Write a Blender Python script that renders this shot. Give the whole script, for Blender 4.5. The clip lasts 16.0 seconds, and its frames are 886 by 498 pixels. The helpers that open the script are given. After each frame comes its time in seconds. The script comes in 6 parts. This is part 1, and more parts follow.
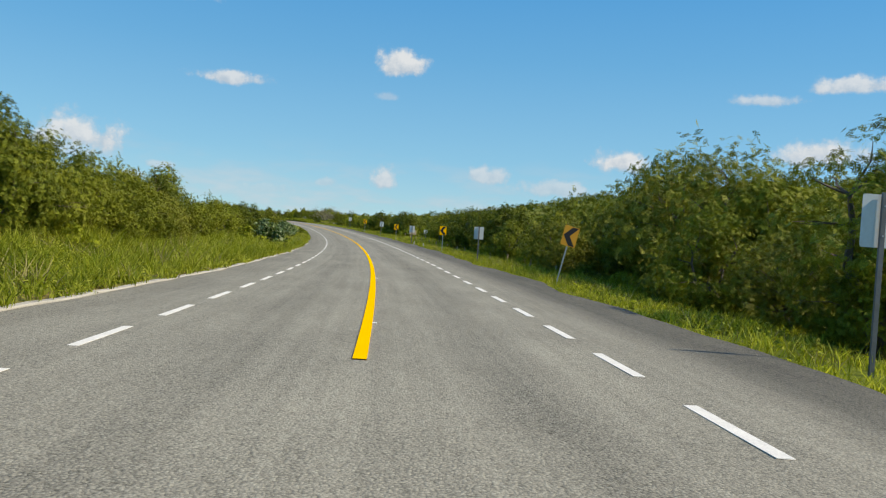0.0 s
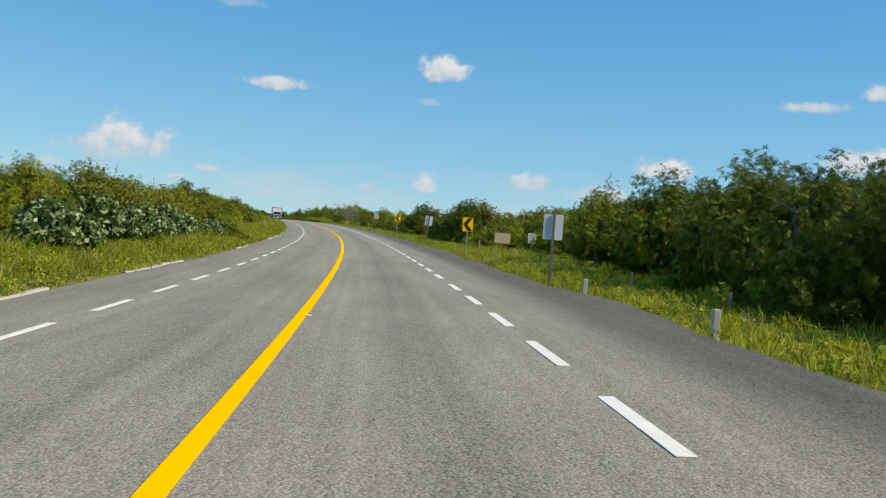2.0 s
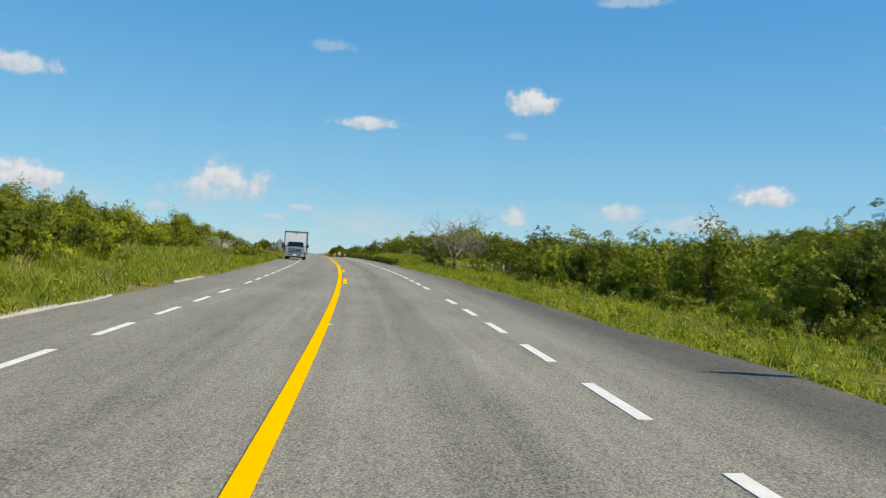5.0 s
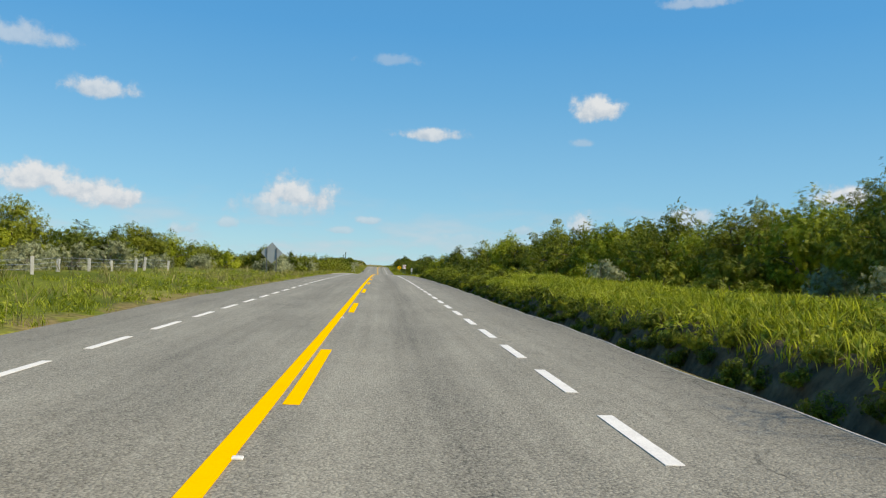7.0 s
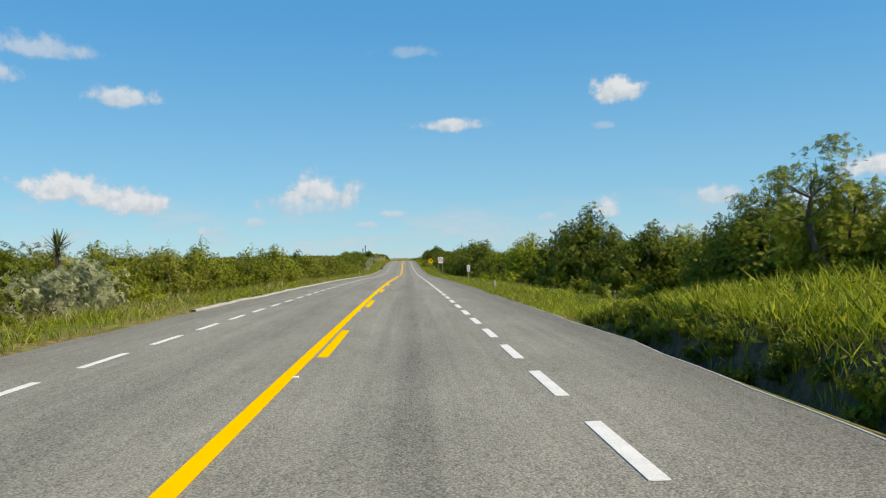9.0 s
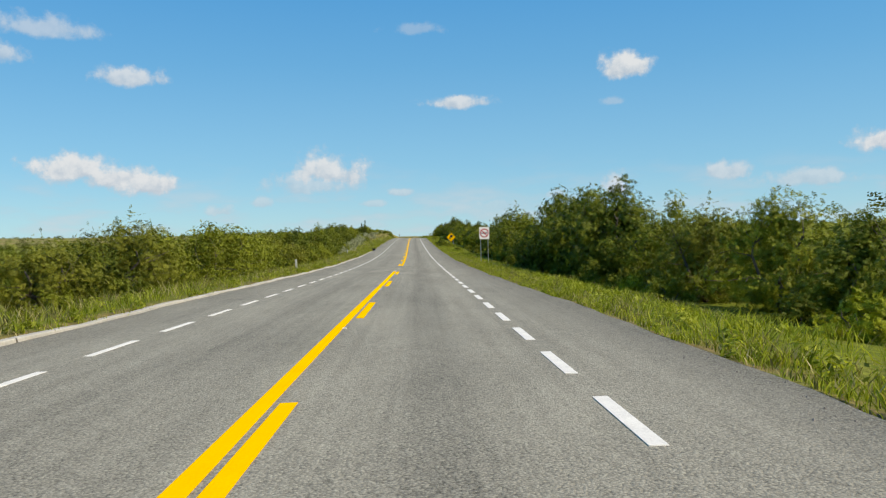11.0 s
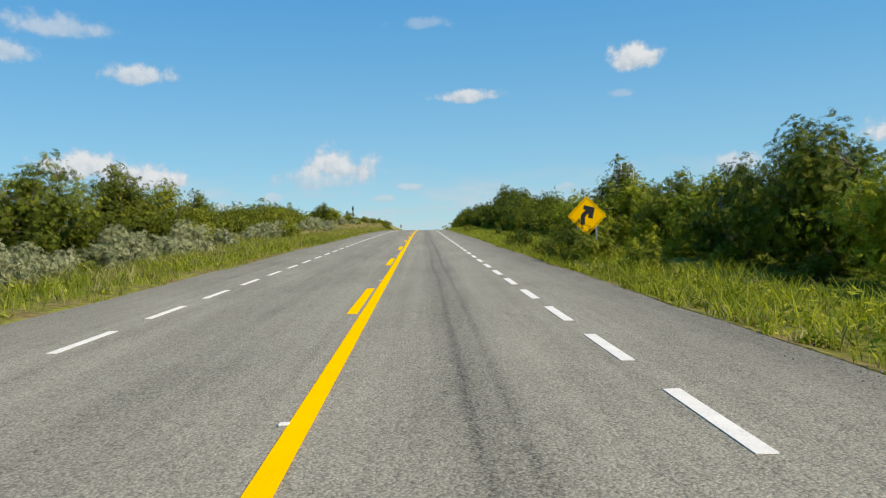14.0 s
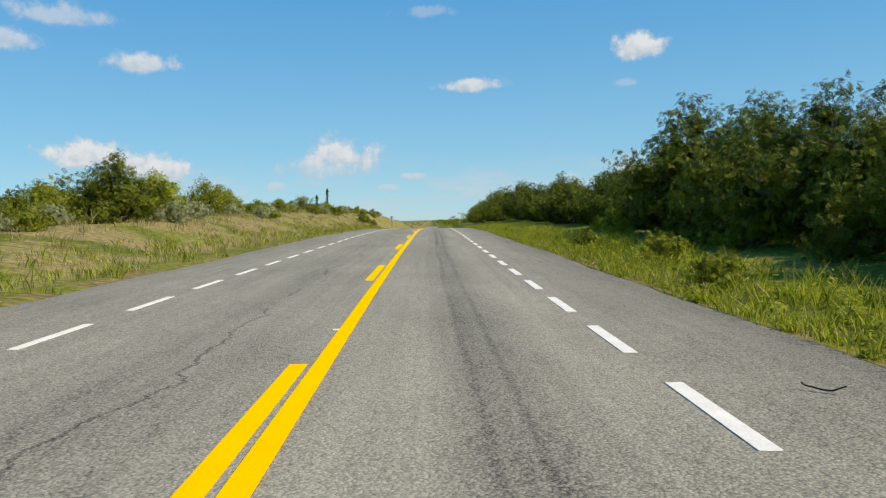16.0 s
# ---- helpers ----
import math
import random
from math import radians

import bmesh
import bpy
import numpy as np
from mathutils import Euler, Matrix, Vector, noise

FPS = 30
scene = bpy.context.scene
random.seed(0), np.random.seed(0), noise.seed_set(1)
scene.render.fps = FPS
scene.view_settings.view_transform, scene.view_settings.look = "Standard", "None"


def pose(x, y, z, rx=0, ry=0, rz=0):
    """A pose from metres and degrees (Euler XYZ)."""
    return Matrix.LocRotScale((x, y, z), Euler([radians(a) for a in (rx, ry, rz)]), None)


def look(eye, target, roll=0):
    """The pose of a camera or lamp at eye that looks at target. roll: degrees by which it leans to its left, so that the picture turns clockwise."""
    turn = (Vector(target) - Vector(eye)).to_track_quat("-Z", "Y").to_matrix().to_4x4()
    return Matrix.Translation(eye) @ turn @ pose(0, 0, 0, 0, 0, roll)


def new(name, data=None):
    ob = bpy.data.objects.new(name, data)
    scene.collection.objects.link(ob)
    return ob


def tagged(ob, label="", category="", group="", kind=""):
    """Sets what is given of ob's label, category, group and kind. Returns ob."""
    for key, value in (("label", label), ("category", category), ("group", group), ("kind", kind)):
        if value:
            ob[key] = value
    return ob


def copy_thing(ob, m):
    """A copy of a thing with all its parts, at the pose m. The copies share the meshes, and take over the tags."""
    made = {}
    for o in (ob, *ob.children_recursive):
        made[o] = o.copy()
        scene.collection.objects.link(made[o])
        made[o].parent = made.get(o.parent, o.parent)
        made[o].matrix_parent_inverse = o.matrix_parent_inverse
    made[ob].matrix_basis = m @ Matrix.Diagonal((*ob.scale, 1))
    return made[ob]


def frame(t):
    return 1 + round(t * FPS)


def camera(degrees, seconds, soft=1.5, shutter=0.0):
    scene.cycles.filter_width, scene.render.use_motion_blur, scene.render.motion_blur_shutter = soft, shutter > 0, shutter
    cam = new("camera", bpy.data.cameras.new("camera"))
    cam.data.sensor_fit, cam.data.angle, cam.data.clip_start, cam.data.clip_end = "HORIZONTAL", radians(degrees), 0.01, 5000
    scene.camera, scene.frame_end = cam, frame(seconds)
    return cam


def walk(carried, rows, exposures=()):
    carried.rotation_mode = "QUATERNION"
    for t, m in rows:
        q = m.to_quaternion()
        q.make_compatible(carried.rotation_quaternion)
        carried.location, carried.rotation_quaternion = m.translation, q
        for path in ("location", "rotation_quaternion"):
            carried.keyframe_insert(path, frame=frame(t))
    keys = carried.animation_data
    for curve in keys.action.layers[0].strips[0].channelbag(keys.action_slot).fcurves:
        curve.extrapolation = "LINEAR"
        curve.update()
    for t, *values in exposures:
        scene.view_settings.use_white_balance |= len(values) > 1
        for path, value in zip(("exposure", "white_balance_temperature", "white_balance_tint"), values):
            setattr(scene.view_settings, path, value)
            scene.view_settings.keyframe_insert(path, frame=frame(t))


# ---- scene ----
# ---------------- camera ----------------
cam = camera(59.2, 16.0, soft=1.2)
PATH = [
    (0.0, pose(0.000, 0.000, 1.433, 88.446, -3.577, -19.114)),
    (0.5, pose(4.667, 16.301, 1.183, 88.575, -4.135, -18.335)),
    (1.0, pose(8.997, 32.685, 0.946, 88.511, -4.756, -17.760)),
    (1.5, pose(12.980, 49.165, 0.750, 88.394, -4.606, -16.971)),
    (2.0, pose(16.652, 65.746, 0.675, 88.663, -4.254, -16.154)),
    (2.5, pose(19.995, 82.475, 0.675, 88.908, -4.429, -15.296)),
    (3.0, pose(22.974, 99.449, 0.669, 90.345, -4.204, -14.040)),
    (3.5, pose(25.607, 116.764, 0.693, 90.421, -4.066, -12.662)),
    (4.0, pose(27.913, 134.476, 0.811, 90.459, -3.590, -11.860)),
    (4.5, pose(29.807, 152.590, 1.017, 90.580, -3.321, -10.782)),
    (5.0, pose(31.369, 171.053, 1.260, 90.751, -3.181, -9.525)),
    (5.5, pose(32.640, 189.805, 1.480, 90.938, -3.085, -8.186)),
    (6.0, pose(33.571, 208.788, 1.645, 91.107, -2.940, -6.860)),
    (6.5, pose(34.155, 227.930, 1.762, 91.225, -2.646, -5.645)),
    (7.0, pose(34.523, 247.147, 1.865, 91.257, -2.094, -4.637)),
    (7.5, pose(34.834, 266.363, 1.950, 91.249, -1.065, -3.915)),
    (8.0, pose(35.108, 285.531, 2.000, 91.087, 0.256, -3.412)),
    (8.5, pose(35.224, 304.643, 2.026, 90.535, 0.579, -3.046)),
    (9.0, pose(35.191, 323.730, 1.990, 90.528, 0.821, -2.656)),
    (9.5, pose(35.155, 342.838, 1.859, 90.204, 0.989, -2.398)),
    (10.0, pose(35.148, 361.998, 1.656, 89.795, 1.087, -2.237)),
    (10.5, pose(35.161, 381.229, 1.431, 89.350, 1.141, -2.137)),
    (11.0, pose(35.195, 400.542, 1.189, 88.920, 1.176, -2.061)),
    (11.5, pose(35.220, 419.936, 0.888, 88.553, 1.215, -1.971)),
    (12.0, pose(35.179, 439.400, 0.525, 88.299, 1.275, -1.829)),
    (12.5, pose(35.120, 458.906, 0.208, 88.208, 1.372, -1.599)),
    (13.0, pose(35.066, 478.400, 0.057, 88.337, 1.733, -1.530)),
    (13.5, pose(34.984, 497.823, 0.070, 88.500, 1.870, -1.391)),
    (14.0, pose(34.908, 517.153, 0.214, 88.526, 1.723, -1.359)),
    (14.5, pose(34.876, 536.412, 0.413, 88.848, 2.089, -1.094)),
    (15.0, pose(34.872, 555.665, 0.634, 88.436, 2.313, -1.070)),
    (15.5, pose(34.823, 574.994, 0.873, 88.059, 2.209, -1.100)),
    (16.0, pose(34.726, 594.425, 1.082, 87.756, 1.577, -1.111)),
]
walk(cam, PATH)

# ---------------- light ----------------
SUN_BACK, SUN_UP = 25.0, 42.0   # the sun stands to the right of the road, a little behind
sun_dir = Vector((math.cos(radians(SUN_BACK)) * math.cos(radians(SUN_UP)),
                  -math.sin(radians(SUN_BACK)) * math.cos(radians(SUN_UP)), math.sin(radians(SUN_UP))))
sun = new("sun", bpy.data.lights.new("sun", "SUN"))
sun.data.energy, sun.data.angle, sun.data.color = 5.15, radians(0.53), (1.0, 0.865, 0.655)
sun.matrix_world = look(sun_dir * 500, (0, 0, 0))

# clouds: heading left of north, height, half width, half height (degrees), density
CLOUDS = [
    (-15.2, 11.5, 2.3, 1.5, 1.0), (-3.1, 9.5, 2.8, 0.75, 0.9), (6.2, 4.6, 3.3, 1.9, 0.95), (7.6, 3.7, 3.8, 1.3, 0.6), (19.6, 10.9, 2.9, 0.95, 0.85),
    (23.4, 4.6, 3.3, 1.5, 1.0), (20.8, 4.2, 3.4, 1.4, 1.0), (18.4, 3.7, 3.2, 1.2, 1.0), (-0.3, 14.7, 2.3, 0.65, 0.35), (24.3, 13.7, 3.8, 1.1, 0.6),
    (27.8, 11.9, 2.2, 1.0, 0.7), (-14.6, 3.2, 1.3, 1.3, 0.85), (-21.9, 3.9, 2.3, 1.0, 0.75), (-41.0, 9.8, 2.5, 0.65, 0.75),
    (-46.3, 10.7, 3.4, 0.85, 0.9), (-31.7, 5.4, 2.6, 1.2, 1.0), (-44.8, 6.2, 3.6, 1.3, 0.95), (1.1, 3.1, 1.3, 0.45, 0.6),
    (-27.0, 3.2, 3.8, 0.9, 0.65), (13.9, 1.9, 1.3, 0.7, 0.6), (-14.5, 9.2, 0.9, 0.45, 0.4), (2.9, 2.3, 1.3, 0.4, 0.5),
    (11.1, 2.5, 0.9, 0.6, 0.55), (-10.3, 2.7, 1.0, 0.6, 0.5), (-22.0, 18.5, 3.0, 0.6, 0.5), (-6.0, 2.0, 3.0, 0.8, 0.4),
]


def build_world():
    world = bpy.data.worlds.new("sky")
    scene.world = world
    world.use_nodes = True
    nt = world.node_tree
    nt.nodes.clear()

    def node(kind, **kw):
        n = nt.nodes.new(kind)
        for k, v in kw.items():
            setattr(n, k, v)
        return n

    def join(a, i, b, j):
        nt.links.new(a.outputs[i], b.inputs[j])

    def maths(op, a, b=None, clamp=False):
        n = node("ShaderNodeMath", operation=op, use_clamp=clamp)
        for k, v in enumerate((a, b)):
            if v is None:
                continue
            if isinstance(v, (int, float)):
                n.inputs[k].default_value = v
            else:
                nt.links.new(v, n.inputs[k])
        return n.outputs[0]

    def steps(x, lo, hi):
        n = node("ShaderNodeMapRange", interpolation_type="SMOOTHSTEP")
        nt.links.new(x, n.inputs[0])
        n.inputs[1].default_value, n.inputs[2].default_value = lo, hi
        return n.outputs[0]

    out, back = node("ShaderNodeOutputWorld"), node("ShaderNodeBackground")
    back.inputs[1].default_value = 0.108
    sky = node("ShaderNodeTexSky", sky_type="NISHITA", sun_disc=False)
    sky.sun_elevation, sky.sun_rotation = radians(SUN_UP), math.atan2(sun_dir.x, sun_dir.y)
    sky.air_density, sky.dust_density, sky.ozone_density, sky.altitude = 1.0, 0.0, 4.0, 100
    coord = node("ShaderNodeTexCoord")
    way = coord.outputs["Generated"]
    def billows(scale, detail, rough, shift=None):
        n = node("ShaderNodeTexNoise")
        n.inputs["Scale"].default_value, n.inputs["Detail"].default_value, n.inputs["Roughness"].default_value = scale, detail, rough
        if shift is None:
            nt.links.new(way, n.inputs["Vector"])
        else:
            moved = node("ShaderNodeVectorMath", operation="ADD")
            nt.links.new(way, moved.inputs[0])
            moved.inputs[1].default_value = shift
            nt.links.new(moved.outputs[0], n.inputs["Vector"])
        return n.outputs[0]

    puffs = billows(42, 8, 0.6)
    ragged_edge = maths("MULTIPLY_ADD", puffs, 2.0)
    ragged_edge.node.inputs[2].default_value = -1.0
    # the side of each billow that looks to the sun is the brighter one
    towards = billows(42, 8, 0.6, tuple(sun_dir * 0.009))
    relief_light = maths("MULTIPLY", maths("SUBTRACT", puffs, towards), 3.2)
    total, light = None, None
    for az, el, hw, hh, dens in CLOUDS:
        a, e = radians(az), radians(el)
        side = Vector((math.cos(a), math.sin(a), 0)) / radians(hw)
        up = Vector((math.sin(a) * math.sin(e), -math.cos(a) * math.sin(e), math.cos(e))) / radians(hh)
        du, dv = node("ShaderNodeVectorMath", operation="DOT_PRODUCT"), node("ShaderNodeVectorMath", operation="DOT_PRODUCT")
        nt.links.new(way, du.inputs[0])
        nt.links.new(way, dv.inputs[0])
        du.inputs[1].default_value, dv.inputs[1].default_value = side, up
        # flatter below than above
        low = maths("MULTIPLY", maths("MINIMUM", dv.outputs["Value"], 0.0), 0.6)
        both = node("ShaderNodeCombineXYZ")
        nt.links.new(du.outputs["Value"], both.inputs[0])
        nt.links.new(maths("ADD", dv.outputs["Value"], low), both.inputs[1])
        size = node("ShaderNodeVectorMath", operation="LENGTH")
        join(both, 0, size, 0)
        body = maths("SUBTRACT", maths("ADD", ragged_edge, 0.98), size.outputs["Value"])
        ahead = node("ShaderNodeVectorMath", operation="DOT_PRODUCT")
        nt.links.new(way, ahead.inputs[0])
        ahead.inputs[1].default_value = (-math.sin(a), math.cos(a), 0)
        m = maths("MULTIPLY", maths("MULTIPLY", steps(body, -0.05, 0.6), dens), maths("GREATER_THAN", ahead.outputs["Value"], 0.0))
        lit = maths("MULTIPLY", steps(maths("ADD", dv.outputs["Value"], relief_light), -0.9, 0.7), m)
        total = m if total is None else maths("MAXIMUM", total, m)
        light = lit if light is None else maths("MAXIMUM", light, lit)
    # thin haze of small clouds low over the horizon
    split = node("ShaderNodeSeparateXYZ")
    nt.links.new(way, split.inputs[0])
    band = node("ShaderNodeMapping")
    band.inputs["Scale"].default_value = (9, 9, 34)
    nt.links.new(way, band.inputs["Vector"])
    wisp = node("ShaderNodeTexNoise")
    wisp.inputs["Scale"].default_value, wisp.inputs["Detail"].default_value = 1.4, 6
    join(band, 0, wisp, "Vector")
    w = maths("MULTIPLY", steps(wisp.outputs[0], 0.44, 0.74), maths("MULTIPLY", steps(split.outputs[2], 0.11, 0.02), 0.6))
    total = maths("MAXIMUM", total, w)
    shade = node("ShaderNodeMix", data_type="RGBA")
    nt.links.new(maths("MAXIMUM", light, maths("MULTIPLY", w, 0.7)), shade.inputs[0])
    shade.inputs[6].default_value, shade.inputs[7].default_value = (4.6, 5.3, 6.0, 1), (6.9, 7.1, 7.2, 1)
    mix = node("ShaderNodeMix", data_type="RGBA")
    nt.links.new(total, mix.inputs[0])
    tint = node("ShaderNodeMix", data_type="RGBA", blend_type="MULTIPLY")
    tint.inputs[0].default_value = 1.0
    tint.inputs[7].default_value = (0.72, 1.11, 1.22, 1)
    join(sky, 0, tint, 6)
    fade = node("ShaderNodeValToRGB")
    stops = fade.color_ramp.elements
    stops[0].position, stops[0].color = 0.0, (0.40, 0.60, 0.70, 1)
    stops[1].position, stops[1].color = 0.75, (0.024, 0.174, 0.48, 1)
    for place, tone in ((0.087, (0.245, 0.495, 0.69, 1)), (0.21, (0.135, 0.390, 0.66, 1)), (0.29, (0.088, 0.335, 0.65, 1))):
        stops.new(place).color = tone
    nt.links.new(split.outputs[2], fade.inputs[0])
    full = node("ShaderNodeMix", data_type="RGBA", blend_type="MULTIPLY")
    full.inputs[0].default_value = 1.0
    full.inputs[7].default_value = (10, 10, 10, 1)
    nt.links.new(fade.outputs[0], full.inputs[6])
    haze = node("ShaderNodeMix", data_type="RGBA")
    haze.inputs[0].default_value = 0.78
    nt.links.new(tint.outputs[2], haze.inputs[6])
    nt.links.new(full.outputs[2], haze.inputs[7])
    nt.links.new(haze.outputs[2], mix.inputs[6])
    nt.links.new(shade.outputs[2], mix.inputs[7])
    nt.links.new(mix.outputs[2], back.inputs[0])
    join(back, 0, out, 0)


build_world()

# ---------------- the line of the road ----------------
KNOTS = [-240] + list(range(0, 841, 40)) + [4200]
HEADING = [-15.6, -15.6, -13.01, -10.92, -8.43, -5.34, -2.65, -0.57, -0.0, -0.01, 0.03, -0.26, -0.25, 0.12, 0.23, 0.21, 0.06, -0.34, -0.56, -0.59, -0.51, -0.4, -0.28, -0.28]
GRADE = [-0.012, -0.0191, -0.0109, -0.0018, 0.0059, 0.0128, 0.0099, 0.0054, 0.0027, -0.003, -0.01, -0.015, -0.0178, -0.005, 0.0099, 0.013, 0.0104, 0.0077, -0.007, -0.03, -0.036, -0.03, -0.02, -0.02]
BANK = [-0.019, -0.019, 0.016, 0.041, 0.029, 0.02, 0.013, 0.002, -0.001, 0.007, 0.006, -0.001, -0.012, -0.013, -0.012, -0.02, -0.024, -0.027, -0.019, -0.009, -0.003, 0.0, 0.002, 0.002]
START = (-0.111, 0.03, 0.029)
YL_FROM, YL_TO, YR_FROM, YE_FROM = 8.9, 452.0, 463.9, 196.0
YELLOW_P, YE0, YD0 = 13.503, 249.17, 469.92
EDGE_P = 3.4
PHASE_R = [(-20, 88, 9.8, 3.36), (88, 122, 9.6, 3.403), (122.4, 199, 129.4, 3.49), (200, 400, 0.27, 3.166), (400, 760, -1.45, 3.215)]
PHASE_L = [(-20, 200, -0.60, 3.406), (200, 400, 1.12, 3.19), (400, 760, -1.38, 3.183)]
STUD = -6.9
LANE_R, LANE_L, MID = 3.11, 3.25, 0.115     # edge lines and the two centre lines, from the middle
PAVED = 5.2


def MIDDLE(s):
    """How far the painted middle wanders from the axis."""
    return np.interp(s, (0, 55, 138, 255, 310, 352, 467, 585, 610), (-0.05, 0.02, 0.055, -0.03, 0.065, 0.065, 0.015, 0.008, -0.035))


def smooth(x, lo, hi):
    u = np.clip((np.asarray(x, float) - lo) / (hi - lo), 0, 1)
    return u * u * (3 - 2 * u)


STEP = 2.0
S_AXIS = np.arange(-240, 4200, STEP)
_h = np.radians(np.interp(S_AXIS, KNOTS, HEADING))
_g = np.interp(S_AXIS, KNOTS, GRADE)
_g = np.where(S_AXIS > 840, -0.02 + 0.02 * smooth(S_AXIS, 840, 1000), _g)
_i0 = int(240 / STEP)
_x = np.concatenate([[0], np.cumsum(-np.sin((_h[1:] + _h[:-1]) / 2) * STEP)])
_y = np.concatenate([[0], np.cumsum(np.cos((_h[1:] + _h[:-1]) / 2) * STEP)])
_z = np.concatenate([[0], np.cumsum((_g[1:] + _g[:-1]) / 2 * STEP)])
_x, _y, _z = _x - _x[_i0] + START[0], _y - _y[_i0] + START[1], _z - _z[_i0] + START[2]


def axis(s):
    return [np.interp(s, S_AXIS, a) for a in (_x, _y, _z, _h)]


def lumps(x, y, size, seed=0.0):
    """Soft bumps from a few crossing waves, about -1 to 1."""
    x, y = np.asarray(x, float) / size, np.asarray(y, float) / size
    return (np.sin(x * 1.7 + y * 0.9 + seed) + np.sin(-x * 1.1 + y * 2.3 + seed * 1.7) + np.sin(x * 3.1 - y * 1.3 + seed * 0.6)
            + np.sin(x * 0.6 + y * 3.7 + 2 * seed)) / 4


def section(s, table):
    return np.interp(s, [a for a, b in table], [b for a, b in table])


# height of the verge and of the land behind it over the road, by stretch
RIGHT_NEAR = [(-200, -0.15), (238, -0.15), (350, -0.1), (800, -0.1)]
RIGHT_FAR = [(-200, -0.8), (20, -0.7), (40, -0.35), (52, -0.15), (62, -0.3), (90, -0.25), (103, 0.2), (130, 0.25), (140, -0.1), (165, 0.0),
             (200, -0.2), (238, -0.3), (352, -0.4), (372, -0.3), (390, -0.6), (420, -0.9), (470, -0.8), (520, -0.4), (620, 0.2), (680, 0.5), (720, 1.3), (800, 3.4), (900, 4.5), (1100, 1.0)]
LEFT_FAR = [(-200, 0.7), (40, 0.8), (90, 0.9), (160, 1.1), (230, 0.6), (330, 0.4), (370, -0.3), (420, -0.9), (500, -0.8), (540, -0.2), (590, 0.55), (640, 1.3), (680, 2.0), (720, 3.0), (760, 4.6), (800, 5.8), (900, 6.5), (1100, 1.0)]


def CUT(s):
    return smooth(s, 245, 253) * (1 - smooth(s, 339, 349))


def relief(s, lat):
    """Height of the land over the middle of the road."""
    s, lat = np.broadcast_arrays(np.asarray(s, float), np.asarray(lat, float))
    bank = np.interp(s, KNOTS, BANK)
    d = np.abs(lat) - PAVED
    edge = bank * np.clip(lat, -PAVED, PAVED)
    right = lat > 0
    near = np.where(right, section(s, RIGHT_NEAR), 0.06)
    far = np.where(right, section(s, RIGHT_FAR), section(s, LEFT_FAR))
    z = edge + near * smooth(d, 0.02, 0.55) + (far - near) * smooth(d, 0.8, 7.5)
    # a ditch and a grassy cut bank along one stretch
    cut = np.where(right, CUT(s), 0.0)
    face = -0.30 * smooth(d, 0.05, 0.4) * (1 - smooth(d, 0.55, 0.9)) + 0.52 * smooth(d, 0.55, 1.25) + 0.30 * smooth(d, 1.1, 3.5)
    z = z * (1 - cut) + (edge + face) * cut
    z = z + 0.10 * lumps(s, lat, 3.0, 1.0) * smooth(d, 0.5, 3) + 0.5 * lumps(s, lat, 22.0, 2.0) * smooth(d, 10, 40)
    hill = 24 * smooth(lat, 28, 190) * smooth(s, -500, 0) * (1 - smooth(s, 240, 520))
    swell = 9 * smooth(np.abs(lat), 120, 500) * (1 + lumps(s, lat, 260.0, 3.0))
    z = z + hill + swell
    return np.where(d < -0.05, edge - 0.30, np.where(d < 0.0, edge - 0.05, z))


def spot(s, lat, up=0.0, on_road=False):
    x, y, z, h = axis(s)
    r = np.interp(s, KNOTS, BANK) * lat if on_road else relief(s, lat)
    return np.stack([x + np.cos(h) * lat, y + np.sin(h) * lat, z + r + up], -1)


def stand(s, lat, turn=0.0, up=0.0, on_road=False, tip=0.0, lean=0.0):
    """The pose of a thing that stands at a place along the road; its own +y looks along the road."""
    p = spot(float(s), float(lat), up, on_road)
    return pose(p[0], p[1], p[2], tip, lean, math.degrees(float(axis(s)[3])) + turn)


# ---------------- helpers for meshes ----------------
def np_mesh(name, verts, faces, uv=None):
    """A mesh from arrays, all faces with the same number of corners."""
    me = bpy.data.meshes.new(name)
    verts, faces = np.asarray(verts, np.float32), np.asarray(faces, np.int32)
    n, k = faces.shape
    me.vertices.add(len(verts))
    me.vertices.foreach_set("co", verts.ravel())
    me.loops.add(n * k)
    me.loops.foreach_set("vertex_index", faces.ravel())
    me.polygons.add(n)
    me.polygons.foreach_set("loop_start", np.arange(n, dtype=np.int32) * k)
    if uv is not None:
        layer = me.uv_layers.new(name="road")
        layer.data.foreach_set("uv", np.asarray(uv, np.float32)[faces.ravel()].ravel())
    me.polygons.foreach_set("use_smooth", np.zeros(n, bool))
    me.update(calc_edges=True)
    return me


def grid_faces(rows, cols):
    i = np.arange(rows - 1)[:, None] * cols + np.arange(cols - 1)[None, :]
    return np.stack([i, i + 1, i + cols + 1, i + cols], -1).reshape(-1, 4)


def part(name, bm, material, parent=None, label="", smooth_shade=False):
    me = bpy.data.meshes.new(name)
    bm.normal_update()
    bm.to_mesh(me)
    bm.free()
    return hang(name, me, material, parent, label, smooth_shade)


def hang(name, me, material, parent=None, label="", smooth_shade=False):
    ob = new(name, me)
    if material is not None and not me.materials:
        me.materials.append(material)
    if smooth_shade:
        me.polygons.foreach_set("use_smooth", np.ones(len(me.polygons), bool))
    if parent is not None:
        ob.parent = parent
    return tagged(ob, label)


